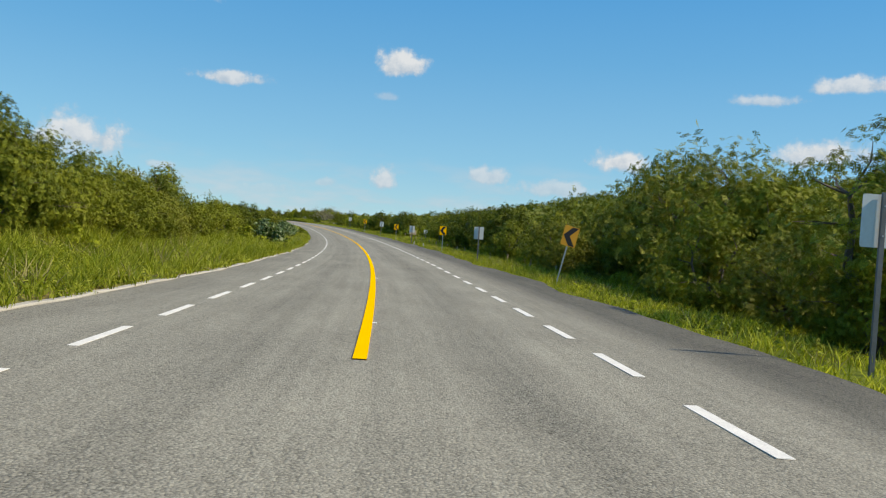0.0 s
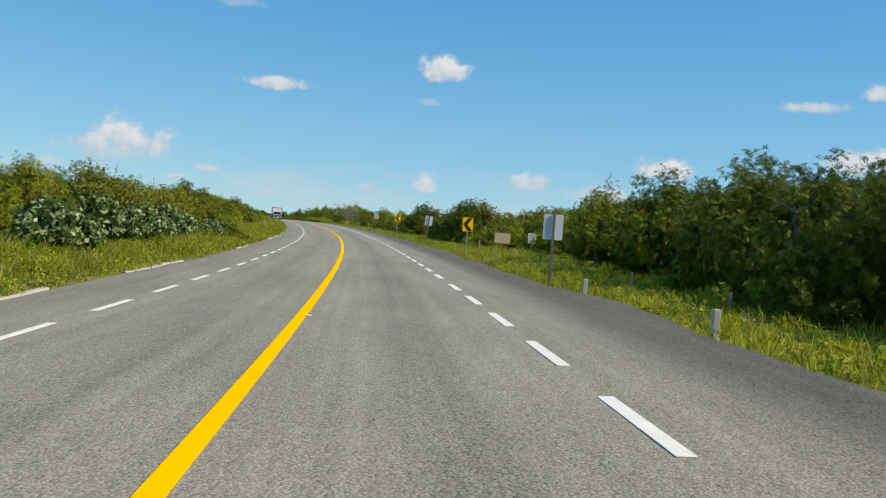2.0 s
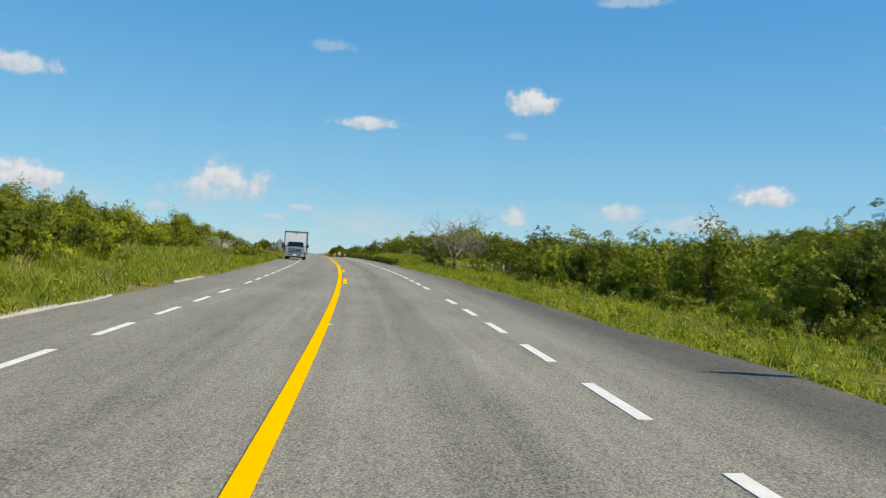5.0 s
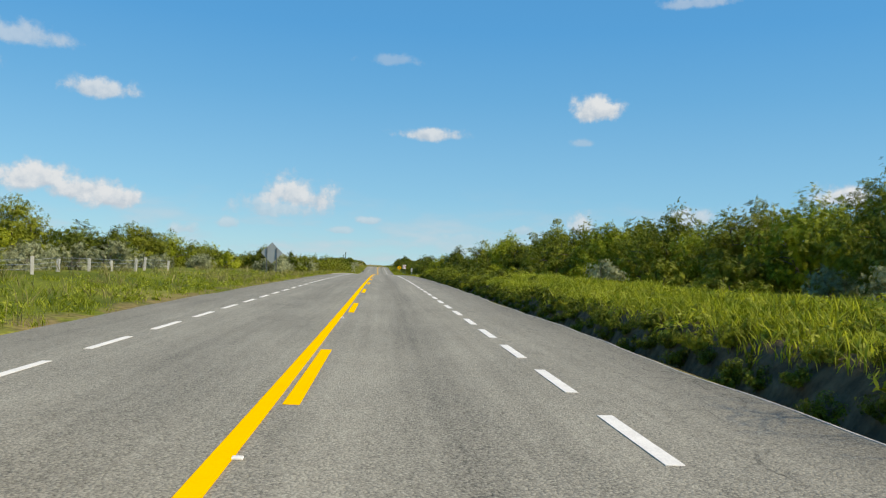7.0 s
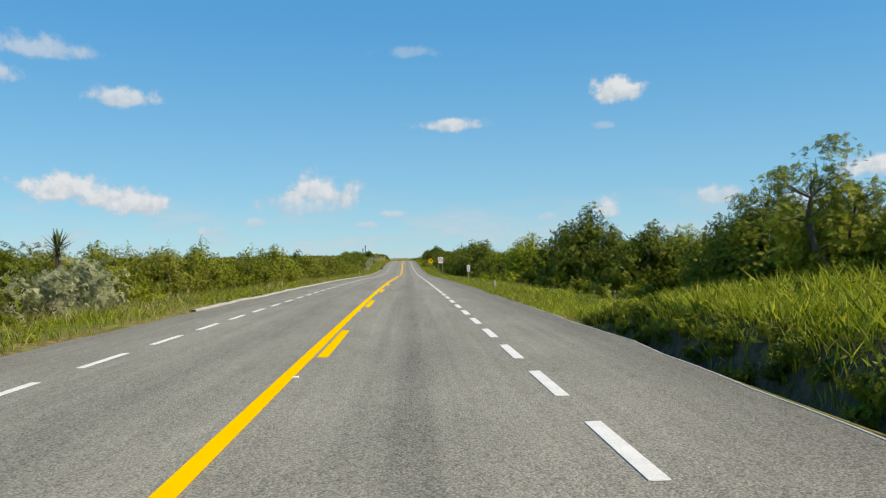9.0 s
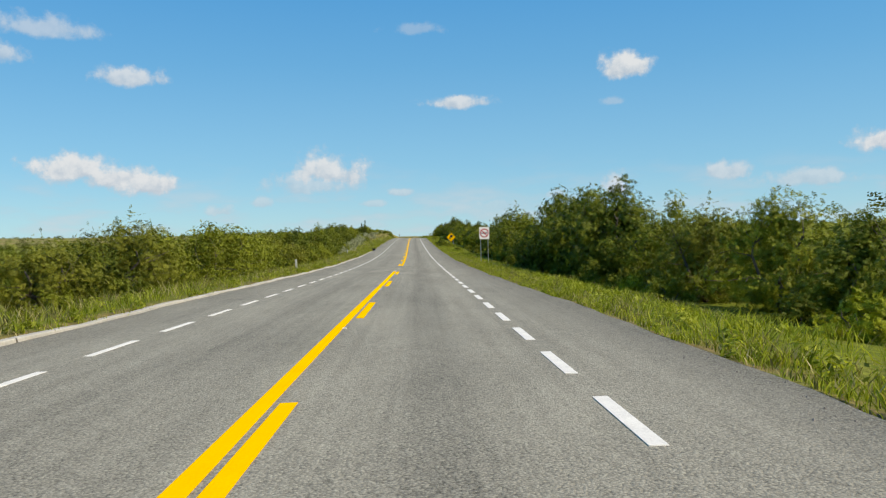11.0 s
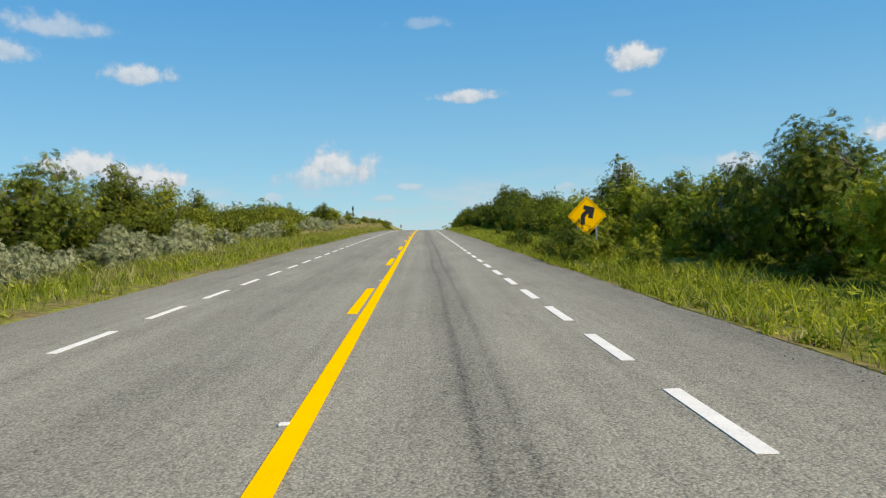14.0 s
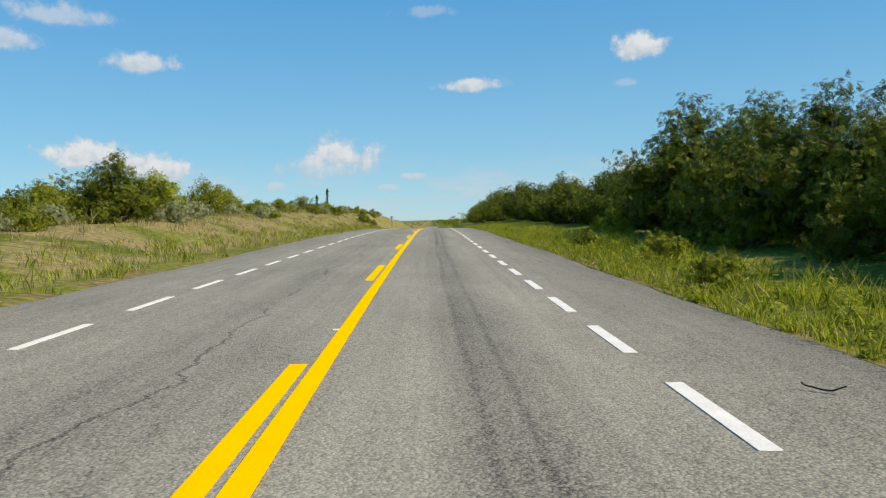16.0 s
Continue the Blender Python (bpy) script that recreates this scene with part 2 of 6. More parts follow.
def box(bm, x0, x1, y0, y1, z0, z1, bevel=0.0):
    """A block, with its long edges broken where a bevel is given."""
    made = bmesh.ops.create_cube(bm, size=1)["verts"]
    for v in made:
        v.co = Vector((x0 + (v.co.x + 0.5) * (x1 - x0), y0 + (v.co.y + 0.5) * (y1 - y0), z0 + (v.co.z + 0.5) * (z1 - z0)))
    if bevel:
        edges = list({e for v in made for e in v.link_edges})
        bmesh.ops.bevel(bm, geom=edges, offset=bevel, segments=2, affect="EDGES", profile=0.6)
    return bm


def slab(bm, outline, y0, y1):
    """A plate with an outline of (x, z), from y0 to y1."""
    a = [bm.verts.new((x, y0, z)) for x, z in outline]
    b = [bm.verts.new((x, y1, z)) for x, z in outline]
    bm.faces.new(a)
    bm.faces.new(b[::-1])
    n = len(a)
    for i in range(n):
        bm.faces.new((a[i], b[i], b[(i + 1) % n], a[(i + 1) % n]))
    bmesh.ops.recalc_face_normals(bm, faces=bm.faces[:])
    return bm


def prism(bm, outline, x0, x1):
    """A body with an outline of (y, z), from x0 to x1."""
    a = [bm.verts.new((x0, y, z)) for y, z in outline]
    b = [bm.verts.new((x1, y, z)) for y, z in outline]
    bm.faces.new(a)
    bm.faces.new(b[::-1])
    n = len(a)
    for i in range(n):
        bm.faces.new((a[i], b[i], b[(i + 1) % n], a[(i + 1) % n]))
    bmesh.ops.recalc_face_normals(bm, faces=bm.faces[:])
    return bm


def rod(bm, p, q, r0, r1=None, sides=10):
    p, q = Vector(p), Vector(q)
    r1 = r0 if r1 is None else r1
    m = Matrix.Translation((p + q) / 2) @ (q - p).to_track_quat("Z", "Y").to_matrix().to_4x4()
    bmesh.ops.create_cone(bm, cap_ends=True, segments=sides, radius1=r0, radius2=r1, depth=(q - p).length, matrix=m)
    return bm


def thing(name, m, label, category, group="", kind=""):
    ob = new(name)
    ob.matrix_world = m
    ob.empty_display_size = 0.2
    return tagged(ob, label, category, group, kind)


def rounded(w, h, r, n=5):
    """Outline of a plate w by h about (0, 0) with round corners."""
    pts = []
    for cx, cz, a0 in ((w / 2 - r, h / 2 - r, 0), (-w / 2 + r, h / 2 - r, 90), (-w / 2 + r, -h / 2 + r, 180), (w / 2 - r, -h / 2 + r, 270)):
        for i in range(n + 1):
            a = radians(a0 + 90 * i / n)
            pts.append((cx + r * math.cos(a), cz + r * math.sin(a)))
    return pts


# ---------------- materials ----------------
def material(name, base, rough=0.7, metal=0.0, spread=0.25, scale=6.0, fine=60.0, bump=0.0, per="", second=None, coat=0.0, through_light=0.0, spec=0.5):
    """A surface with a base colour, broken up at two scales; per: 'island' or 'object' varies piece by piece."""
    m = bpy.data.materials.new(name)
    m.use_nodes = True
    nt = m.node_tree
    b = nt.nodes["Principled BSDF"]
    b.inputs["Roughness"].default_value, b.inputs["Metallic"].default_value = rough, metal
    b.inputs["Coat Weight"].default_value = coat
    b.inputs["Specular IOR Level"].default_value = spec
    co = nt.nodes.new("ShaderNodeTexCoord")
    n1, n2 = nt.nodes.new("ShaderNodeTexNoise"), nt.nodes.new("ShaderNodeTexNoise")
    for n, s in ((n1, scale), (n2, fine)):
        n.inputs["Scale"].default_value, n.inputs["Detail"].default_value = s, 4
        nt.links.new(co.outputs["Object"], n.inputs["Vector"])
    mixed = nt.nodes.new("ShaderNodeMath")
    mixed.operation = "MULTIPLY_ADD"
    nt.links.new(n2.outputs[0], mixed.inputs[0])
    mixed.inputs[1].default_value = 0.5
    half = nt.nodes.new("ShaderNodeMath")
    half.operation = "MULTIPLY"
    nt.links.new(n1.outputs[0], half.inputs[0])
    half.inputs[1].default_value = 0.5
    nt.links.new(half.outputs[0], mixed.inputs[2])
    value = mixed.outputs[0]
    if per:
        rnd = nt.nodes.new("ShaderNodeNewGeometry" if per == "island" else "ShaderNodeObjectInfo")
        add = nt.nodes.new("ShaderNodeMath")
        add.operation = "MULTIPLY_ADD"
        nt.links.new(rnd.outputs["Random Per Island" if per == "island" else "Random"], add.inputs[0])
        add.inputs[1].default_value = 0.55
        less = nt.nodes.new("ShaderNodeMath")
        less.operation = "MULTIPLY_ADD"
        nt.links.new(value, less.inputs[0])
        less.inputs[1].default_value, less.inputs[2].default_value = 0.75, -0.15
        nt.links.new(less.outputs[0], add.inputs[2])
        value = add.outputs[0]
    ramp = nt.nodes.new("ShaderNodeValToRGB")
    dark = [c * (1 - spread) for c in base]
    lite = list(second) if second else [min(c * (1 + spread), 1) for c in base]
    ramp.color_ramp.elements[0].position, ramp.color_ramp.elements[1].position = 0.28, 0.74
    ramp.color_ramp.elements[0].color, ramp.color_ramp.elements[1].color = (*dark, 1), (*lite, 1)
    mid = ramp.color_ramp.elements.new(0.5)
    mid.color = (*base, 1)
    nt.links.new(value, ramp.inputs[0])
    nt.links.new(ramp.outputs[0], b.inputs["Base Color"])
    if bump:
        bp = nt.nodes.new("ShaderNodeBump")
        bp.inputs["Strength"].default_value, bp.inputs["Distance"].default_value = bump, 0.02
        nt.links.new(n2.outputs[0], bp.inputs["Height"])
        nt.links.new(bp.outputs[0], b.inputs["Normal"])
    if through_light:
        tr = nt.nodes.new("ShaderNodeBsdfTranslucent")
        warm = nt.nodes.new("ShaderNodeMix")
        warm.data_type, warm.blend_type = "RGBA", "MULTIPLY"
        warm.inputs[0].default_value = 1.0
        warm.inputs[7].default_value = (1.25, 1.25, 0.6, 1)
        nt.links.new(ramp.outputs[0], warm.inputs[6])
        nt.links.new(warm.outputs[2], tr.inputs[0])
        mx = nt.nodes.new("ShaderNodeMixShader")
        mx.inputs[0].default_value = through_light
        nt.links.new(b.outputs[0], mx.inputs[1])
        nt.links.new(tr.outputs[0], mx.inputs[2])
        nt.links.new(mx.outputs[0], nt.nodes["Material Output"].inputs[0])
    return m


def asphalt_material():
    """Worn chip-seal: pale stones in grey binder, a dark drip band in each lane, polished wheel tracks, a coarser shoulder."""
    m = bpy.data.materials.new("worn_asphalt")
    m.use_nodes = True
    nt = m.node_tree
    b = nt.nodes["Principled BSDF"]
    b.inputs["Roughness"].default_value = 0.86
    b.inputs["Specular IOR Level"].default_value = 0.3

    def node(kind):
        return nt.nodes.new(kind)

    def maths(op, a, b2=None, c=None):
        n = node("ShaderNodeMath")
        n.operation = op
        for k, v in enumerate((a, b2, c)):
            if v is None:
                continue
            if isinstance(v, (int, float)):
                n.inputs[k].default_value = v
            else:
                nt.links.new(v, n.inputs[k])
        return n.outputs[0]

    uv = node("ShaderNodeUVMap")
    uv.uv_map = "road"
    sep = node("ShaderNodeSeparateXYZ")
    nt.links.new(uv.outputs[0], sep.inputs[0])
    along, lat = sep.outputs[0], sep.outputs[1]

    def noise_at(sx, sy, detail, rough=0.5):
        mp = node("ShaderNodeMapping")
        mp.inputs["Scale"].default_value = (sx, sy, 1)
        nt.links.new(uv.outputs[0], mp.inputs[0])
        n = node("ShaderNodeTexNoise")
        n.inputs["Scale"].default_value, n.inputs["Detail"].default_value, n.inputs["Roughness"].default_value = 1, detail, rough
        nt.links.new(mp.outputs[0], n.inputs["Vector"])
        return n.outputs[0]

    def hump(x, centre, width):
        d = maths("DIVIDE", maths("SUBTRACT", x, centre), width)
        return maths("EXPONENT", maths("MULTIPLY", maths("MULTIPLY", d, d), -1.0))

    wander = maths("MULTIPLY_ADD", noise_at(0.06, 0.0, 2), 0.5, maths("ADD", lat, -0.25))
    stones = noise_at(46, 46, 3, 0.75)
    cells = node("ShaderNodeTexVoronoi")
    cells.inputs["Scale"].default_value = 44
    nt.links.new(uv.outputs[0], cells.inputs["Vector"])
    blotch = noise_at(0.22, 0.6, 5, 0.6)
    streak = noise_at(0.05, 3.5, 5, 0.65)
    crack = noise_at(0.5, 1.2, 8, 0.75)
    band = maths("MAXIMUM", hump(wander, 1.55, 0.42), maths("MULTIPLY", hump(wander, -1.6, 0.5), 0.6))
    track = maths("ADD", hump(wander, 0.75, 0.3), hump(wander, 2.4, 0.35))
    shoulder = node("ShaderNodeMapRange")
    nt.links.new(maths("ABSOLUTE", wander), shoulder.inputs[0])
    shoulder.inputs[1].default_value, shoulder.inputs[2].default_value = 3.5, 4.9
    v = maths("MULTIPLY_ADD", stones, 0.28, 0.115)
    v = maths("ADD", v, maths("MULTIPLY_ADD", cells.outputs["Distance"], -0.15, 0.05))
    chip = node("ShaderNodeSeparateColor")
    nt.links.new(cells.outputs["Color"], chip.inputs[0])
    v = maths("ADD", v, maths("MULTIPLY_ADD", chip.outputs[0], 0.11, -0.055))
    v = maths("ADD", v, maths("MULTIPLY_ADD", blotch, 0.15, -0.075))
    v = maths("ADD", v, maths("MULTIPLY_ADD", streak, 0.14, -0.07))
    v = maths("SUBTRACT", v, maths("MULTIPLY", band, 0.042))
    v = maths("ADD", v, maths("MULTIPLY", track, 0.008))
    v = maths("MULTIPLY", v, maths("MULTIPLY_ADD", shoulder.outputs[0], -0.15, 1.0))
    # broken-up gravelly outer margin along the bend
    loose = node("ShaderNodeMapRange")
    nt.links.new(maths("MULTIPLY_ADD", blotch, 1.6, maths("ADD", lat, -0.8)), loose.inputs[0])
    loose.inputs[1].default_value, loose.inputs[2].default_value = 4.1, 5.0
    bend = node("ShaderNodeMapRange")
    nt.links.new(along, bend.inputs[0])
    bend.inputs[1].default_value, bend.inputs[2].default_value = 240, 190
    v = maths("MULTIPLY", v, maths("MULTIPLY_ADD", maths("MULTIPLY", loose.outputs[0], maths("MULTIPLY_ADD", bend.outputs[0], 0.7, 0.3)), -0.46, 1.0))
    # tarred cracks across the lane
    for place, reach in ((306.1, 1.2), (297.0, 0.7)):
        way = maths("ADD", along, maths("MULTIPLY_ADD", noise_at(1.3, 1.3, 4), -0.9, 0.45 - place))
        mark = maths("LESS_THAN", maths("ABSOLUTE", way), 0.035)
        mark = maths("MULTIPLY", mark, maths("LESS_THAN", maths("ABSOLUTE", maths("ADD", lat, 0.7)), reach))
        v = maths("SUBTRACT", v, maths("MULTIPLY", mark, 0.09))
    thin = maths("LESS_THAN", maths("ABSOLUTE", maths("SUBTRACT", crack, 0.5)), 0.006)
    v = maths("SUBTRACT", v, maths("MULTIPLY", thin, 0.035))
    # rough twin streaks in the near lane, a long wandering crack in the far one, crazed shoulder
    def between(x, lo, hi):
        return maths("MULTIPLY", maths("GREATER_THAN", x, lo), maths("LESS_THAN", x, hi))

    broken = noise_at(0.35, 0.5, 5, 0.7)
    late = node("ShaderNodeMapRange")
    nt.links.new(along, late.inputs[0])
    late.inputs[1].default_value, late.inputs[2].default_value = 480, 530
    twin = maths("MAXIMUM", hump(wander, 1.40, 0.05), hump(wander, 1.72, 0.05))
    v = maths("SUBTRACT", v, maths("MULTIPLY", maths("MULTIPLY", twin, late.outputs[0]), maths("MULTIPLY", broken, 0.085)))
    bent_lat = maths("MULTIPLY_ADD", noise_at(0.16, 0.0, 6, 0.65), 2.2, maths("ADD", lat, 0.1))
    seam = maths("MULTIPLY", maths("LESS_THAN", maths("ABSOLUTE", bent_lat), 0.022), maths("GREATER_THAN", broken, 0.47))
    v = maths("SUBTRACT", v, maths("MULTIPLY", maths("MULTIPLY", seam, between(along, 545, 700)), 0.09))
    web = node("ShaderNodeTexVoronoi")
    web.feature = "DISTANCE_TO_EDGE"
    web.inputs["Scale"].default_value = 1.5
    wavy = node("ShaderNodeMapping")
    wavy.inputs["Scale"].default_value = (0.45, 1.0, 1.0)
    nt.links.new(uv.outputs[0], wavy.inputs[0])
    stir = node("ShaderNodeVectorMath")
    stir.operation = "MULTIPLY_ADD"
    swirl = node("ShaderNodeTexNoise")
    swirl.inputs["Scale"].default_value, swirl.inputs["Detail"].default_value = 1.1, 5
    nt.links.new(uv.outputs[0], swirl.inputs["Vector"])
    nt.links.new(swirl.outputs["Color"], stir.inputs[0])
    stir.inputs[1].default_value = (0.9, 0.9, 0.0)
    nt.links.new(wavy.outputs[0], stir.inputs[2])
    nt.links.new(stir.outputs[0], web.inputs["Vector"])
    craze = maths("MULTIPLY", maths("LESS_THAN", web.outputs["Distance"], 0.018), maths("GREATER_THAN", maths("ADD", broken, maths("MULTIPLY", blotch, 0.3)), 0.66))
    v = maths("SUBTRACT", v, maths("MULTIPLY", maths("MULTIPLY", craze, maths("MULTIPLY", between(lat, 3.3, 5.3), between(along, 236, 300))), 0.05))
    v = maths("MAXIMUM", maths("MULTIPLY", v, 1.1), 0.03)
    rgb = node("ShaderNodeCombineColor")
    nt.links.new(maths("MULTIPLY", v, 1.13), rgb.inputs[0])
    nt.links.new(maths("MULTIPLY", v, 1.06), rgb.inputs[1])
    nt.links.new(maths("MULTIPLY", v, 0.82), rgb.inputs[2])
    nt.links.new(rgb.outputs[0], b.inputs["Base Color"])
    bp = node("ShaderNodeBump")
    bp.inputs["Strength"].default_value, bp.inputs["Distance"].default_value = 0.55, 0.012
    nt.links.new(maths("SUBTRACT", stones, cells.outputs["Distance"]), bp.inputs["Height"])
    nt.links.new(bp.outputs[0], b.inputs["Normal"])
    return m


def ground_material():
    """Soil with short grass: green and straw patches, bare sandy earth here and there."""
    m = bpy.data.materials.new("grassy_soil")
    m.use_nodes = True
    nt = m.node_tree
    b = nt.nodes["Principled BSDF"]
    b.inputs["Roughness"].default_value = 0.95
    b.inputs["Specular IOR Level"].default_value = 0.1
    co = nt.nodes.new("ShaderNodeTexCoord")

    def noise_at(scale, detail):
        n = nt.nodes.new("ShaderNodeTexNoise")
        n.inputs["Scale"].default_value, n.inputs["Detail"].default_value = scale, detail
        nt.links.new(co.outputs["Object"], n.inputs["Vector"])
        return n.outputs[0]

    big, small = noise_at(0.12, 4), noise_at(5.0, 6)
    r1 = nt.nodes.new("ShaderNodeValToRGB")
    e = r1.color_ramp.elements
    e[0].position, e[0].color = 0.3, (0.09, 0.12, 0.012, 1)
    e[1].position, e[1].color = 0.75, (0.33, 0.30, 0.08, 1)
    mid = e.new(0.52)
    mid.color = (0.18, 0.215, 0.022, 1)
    nt.links.new(big, r1.inputs[0])
    r2 = nt.nodes.new("ShaderNodeValToRGB")
    r2.color_ramp.elements[0].position, r2.color_ramp.elements[0].color = 0.35, (0.55, 0.55, 0.55, 1)
    r2.color_ramp.elements[1].position, r2.color_ramp.elements[1].color = 0.7, (1.25, 1.2, 1.1, 1)
    nt.links.new(small, r2.inputs[0])
    mx = nt.nodes.new("ShaderNodeMix")
    mx.data_type, mx.blend_type = "RGBA", "MULTIPLY"
    mx.inputs[0].default_value = 1
    nt.links.new(r1.outputs[0], mx.inputs[6])
    nt.links.new(r2.outputs[0], mx.inputs[7])
    uv = nt.nodes.new("ShaderNodeUVMap")
    uv.uv_map = "road"
    sep = nt.nodes.new("ShaderNodeSeparateXYZ")
    nt.links.new(uv.outputs[0], sep.inputs[0])
    along, lat = sep.outputs[0], sep.outputs[1]

    def steps(x, lo, hi):
        n = nt.nodes.new("ShaderNodeMapRange")
        n.interpolation_type = "SMOOTHSTEP"
        nt.links.new(x, n.inputs[0])
        n.inputs[1].default_value, n.inputs[2].default_value = lo, hi
        return n.outputs[0]

    def times(*xs):
        out = xs[0]
        for x in xs[1:]:
            n = nt.nodes.new("ShaderNodeMath")
            n.operation = "MULTIPLY"
            nt.links.new(out, n.inputs[0])
            nt.links.new(x, n.inputs[1])
            out = n.outputs[0]
        return out

    colour = mx.outputs[2]
    patchy = steps(noise_at(0.8, 5), 0.35, 0.6)
    sandy = steps(noise_at(0.35, 6), 0.38, 0.56)

    def lay(where, tone):
        nonlocal colour
        n = nt.nodes.new("ShaderNodeMix")
        n.data_type = "RGBA"
        t = nt.nodes.new("ShaderNodeMix")
        t.data_type, t.blend_type = "RGBA", "MULTIPLY"
        t.inputs[0].default_value = 1
        t.inputs[6].default_value = (*tone, 1)
        nt.links.new(r2.outputs[0], t.inputs[7])
        nt.links.new(where, n.inputs[0])
        nt.links.new(colour, n.inputs[6])
        nt.links.new(t.outputs[2], n.inputs[7])
        colour = n.outputs[2]

    # dry slope past the last fence, straw margin along the paving, earth face of the cut bank
    lay(times(steps(along, 560, 615), steps(lat, -5.6, -7.0), sandy), (0.33, 0.27, 0.115))
    lay(times(steps(along, 214, 228), steps(along, 252, 244), steps(lat, 9.0, 11.0), steps(lat, 20, 16)), (0.36, 0.30, 0.19))
    lay(times(steps(lat, 6.6, 5.5), steps(lat, -6.4, -5.4), patchy), (0.25, 0.20, 0.08))
    lay(times(steps(along, 245, 253), steps(along, 349, 339), steps(lat, 5.4, 5.8), steps(lat, 6.9, 6.4)), (0.14, 0.11, 0.065))
    nt.links.new(colour, b.inputs["Base Color"])
    bp = nt.nodes.new("ShaderNodeBump")
    bp.inputs["Strength"].default_value, bp.inputs["Distance"].default_value = 0.8, 0.1
    nt.links.new(small, bp.inputs["Height"])
    nt.links.new(bp.outputs[0], b.inputs["Normal"])
    return m


ASPHALT = asphalt_material()
SOIL = ground_material()
GRAVEL = material("gravel", (0.23, 0.21, 0.19), 0.95, spread=0.4, per="island", spec=0.2)
WHITE_LINE = material("white_road_paint", (0.80, 0.77, 0.69), 0.75, spread=0.2, scale=3, fine=45, bump=0.15)
YELLOW_LINE = material("yellow_road_paint", (0.98, 0.54, 0.0), 0.75, spread=0.08, scale=2, fine=40, bump=0.15, spec=0.0)
WORN_LINE = material("worn_off_paint", (0.42, 0.39, 0.33), 0.8, spread=0.3, scale=4, fine=40, bump=0.2)
CONCRETE = material("pale_concrete", (0.46, 0.43, 0.36), 0.9, spread=0.25, scale=1.2, fine=18, bump=0.3)
POST_PAINT = material("whitewashed_concrete", (0.50, 0.49, 0.44), 0.85, spread=0.2, scale=4, fine=40, bump=0.3)
POST_WOOD = material("pale_weathered_wood", (0.36, 0.29, 0.20), 0.9, spread=0.3, scale=4, fine=40, bump=0.3)
STEEL = material("galvanised_steel", (0.44, 0.46, 0.48), 0.45, 0.75, spread=0.15, scale=5, fine=50)
# darker copy of the post steel: the shade on the near side is in its colour
SHADED_STEEL = material("shaded_post_steel", (0.15, 0.16, 0.17), 0.6, 0.3, spread=0.25, scale=5, fine=50)
SIGN_BACK = material("bare_aluminium_sheet", (0.66, 0.68, 0.67), 0.55, 0.0, spread=0.08, scale=2, fine=20)
SIGN_BACK_DULL = material("weathered_aluminium_sheet", (0.33, 0.36, 0.37), 0.6, 0.0, spread=0.1, scale=2, fine=20)
SIGN_YELLOW = material("yellow_sign_film", (1.0, 0.54, 0.0), 0.7, spread=0.04, scale=2, fine=30, spec=0.0)
# faded yellow film, its colour darkened to carry the shade of the trees
SIGN_SHADED = material("tree_shaded_faded_film", (0.60, 0.30, 0.012), 0.5, spread=0.1, scale=2, fine=30)
SIGN_BLACK = material("black_sign_film", (0.012, 0.012, 0.014), 0.5, spread=0.2)
SIGN_WHITE = material("white_sign_film", (0.84, 0.82, 0.77), 0.5, spread=0.05, scale=2, fine=30)
SIGN_RED = material("red_sign_film", (0.46, 0.006, 0.008), 0.6, spread=0.08)
BOARD = material("weathered_plywood", (0.46, 0.37, 0.24), 0.85, spread=0.2, scale=2, fine=25, bump=0.2)
BARK = material("grey_bark", (0.12, 0.095, 0.07), 0.95, spread=0.35, scale=5, fine=30, bump=0.6)
DEAD_WOOD = material("bleached_dead_wood", (0.36, 0.29, 0.215), 0.9, spread=0.3, scale=4, fine=30, bump=0.4)


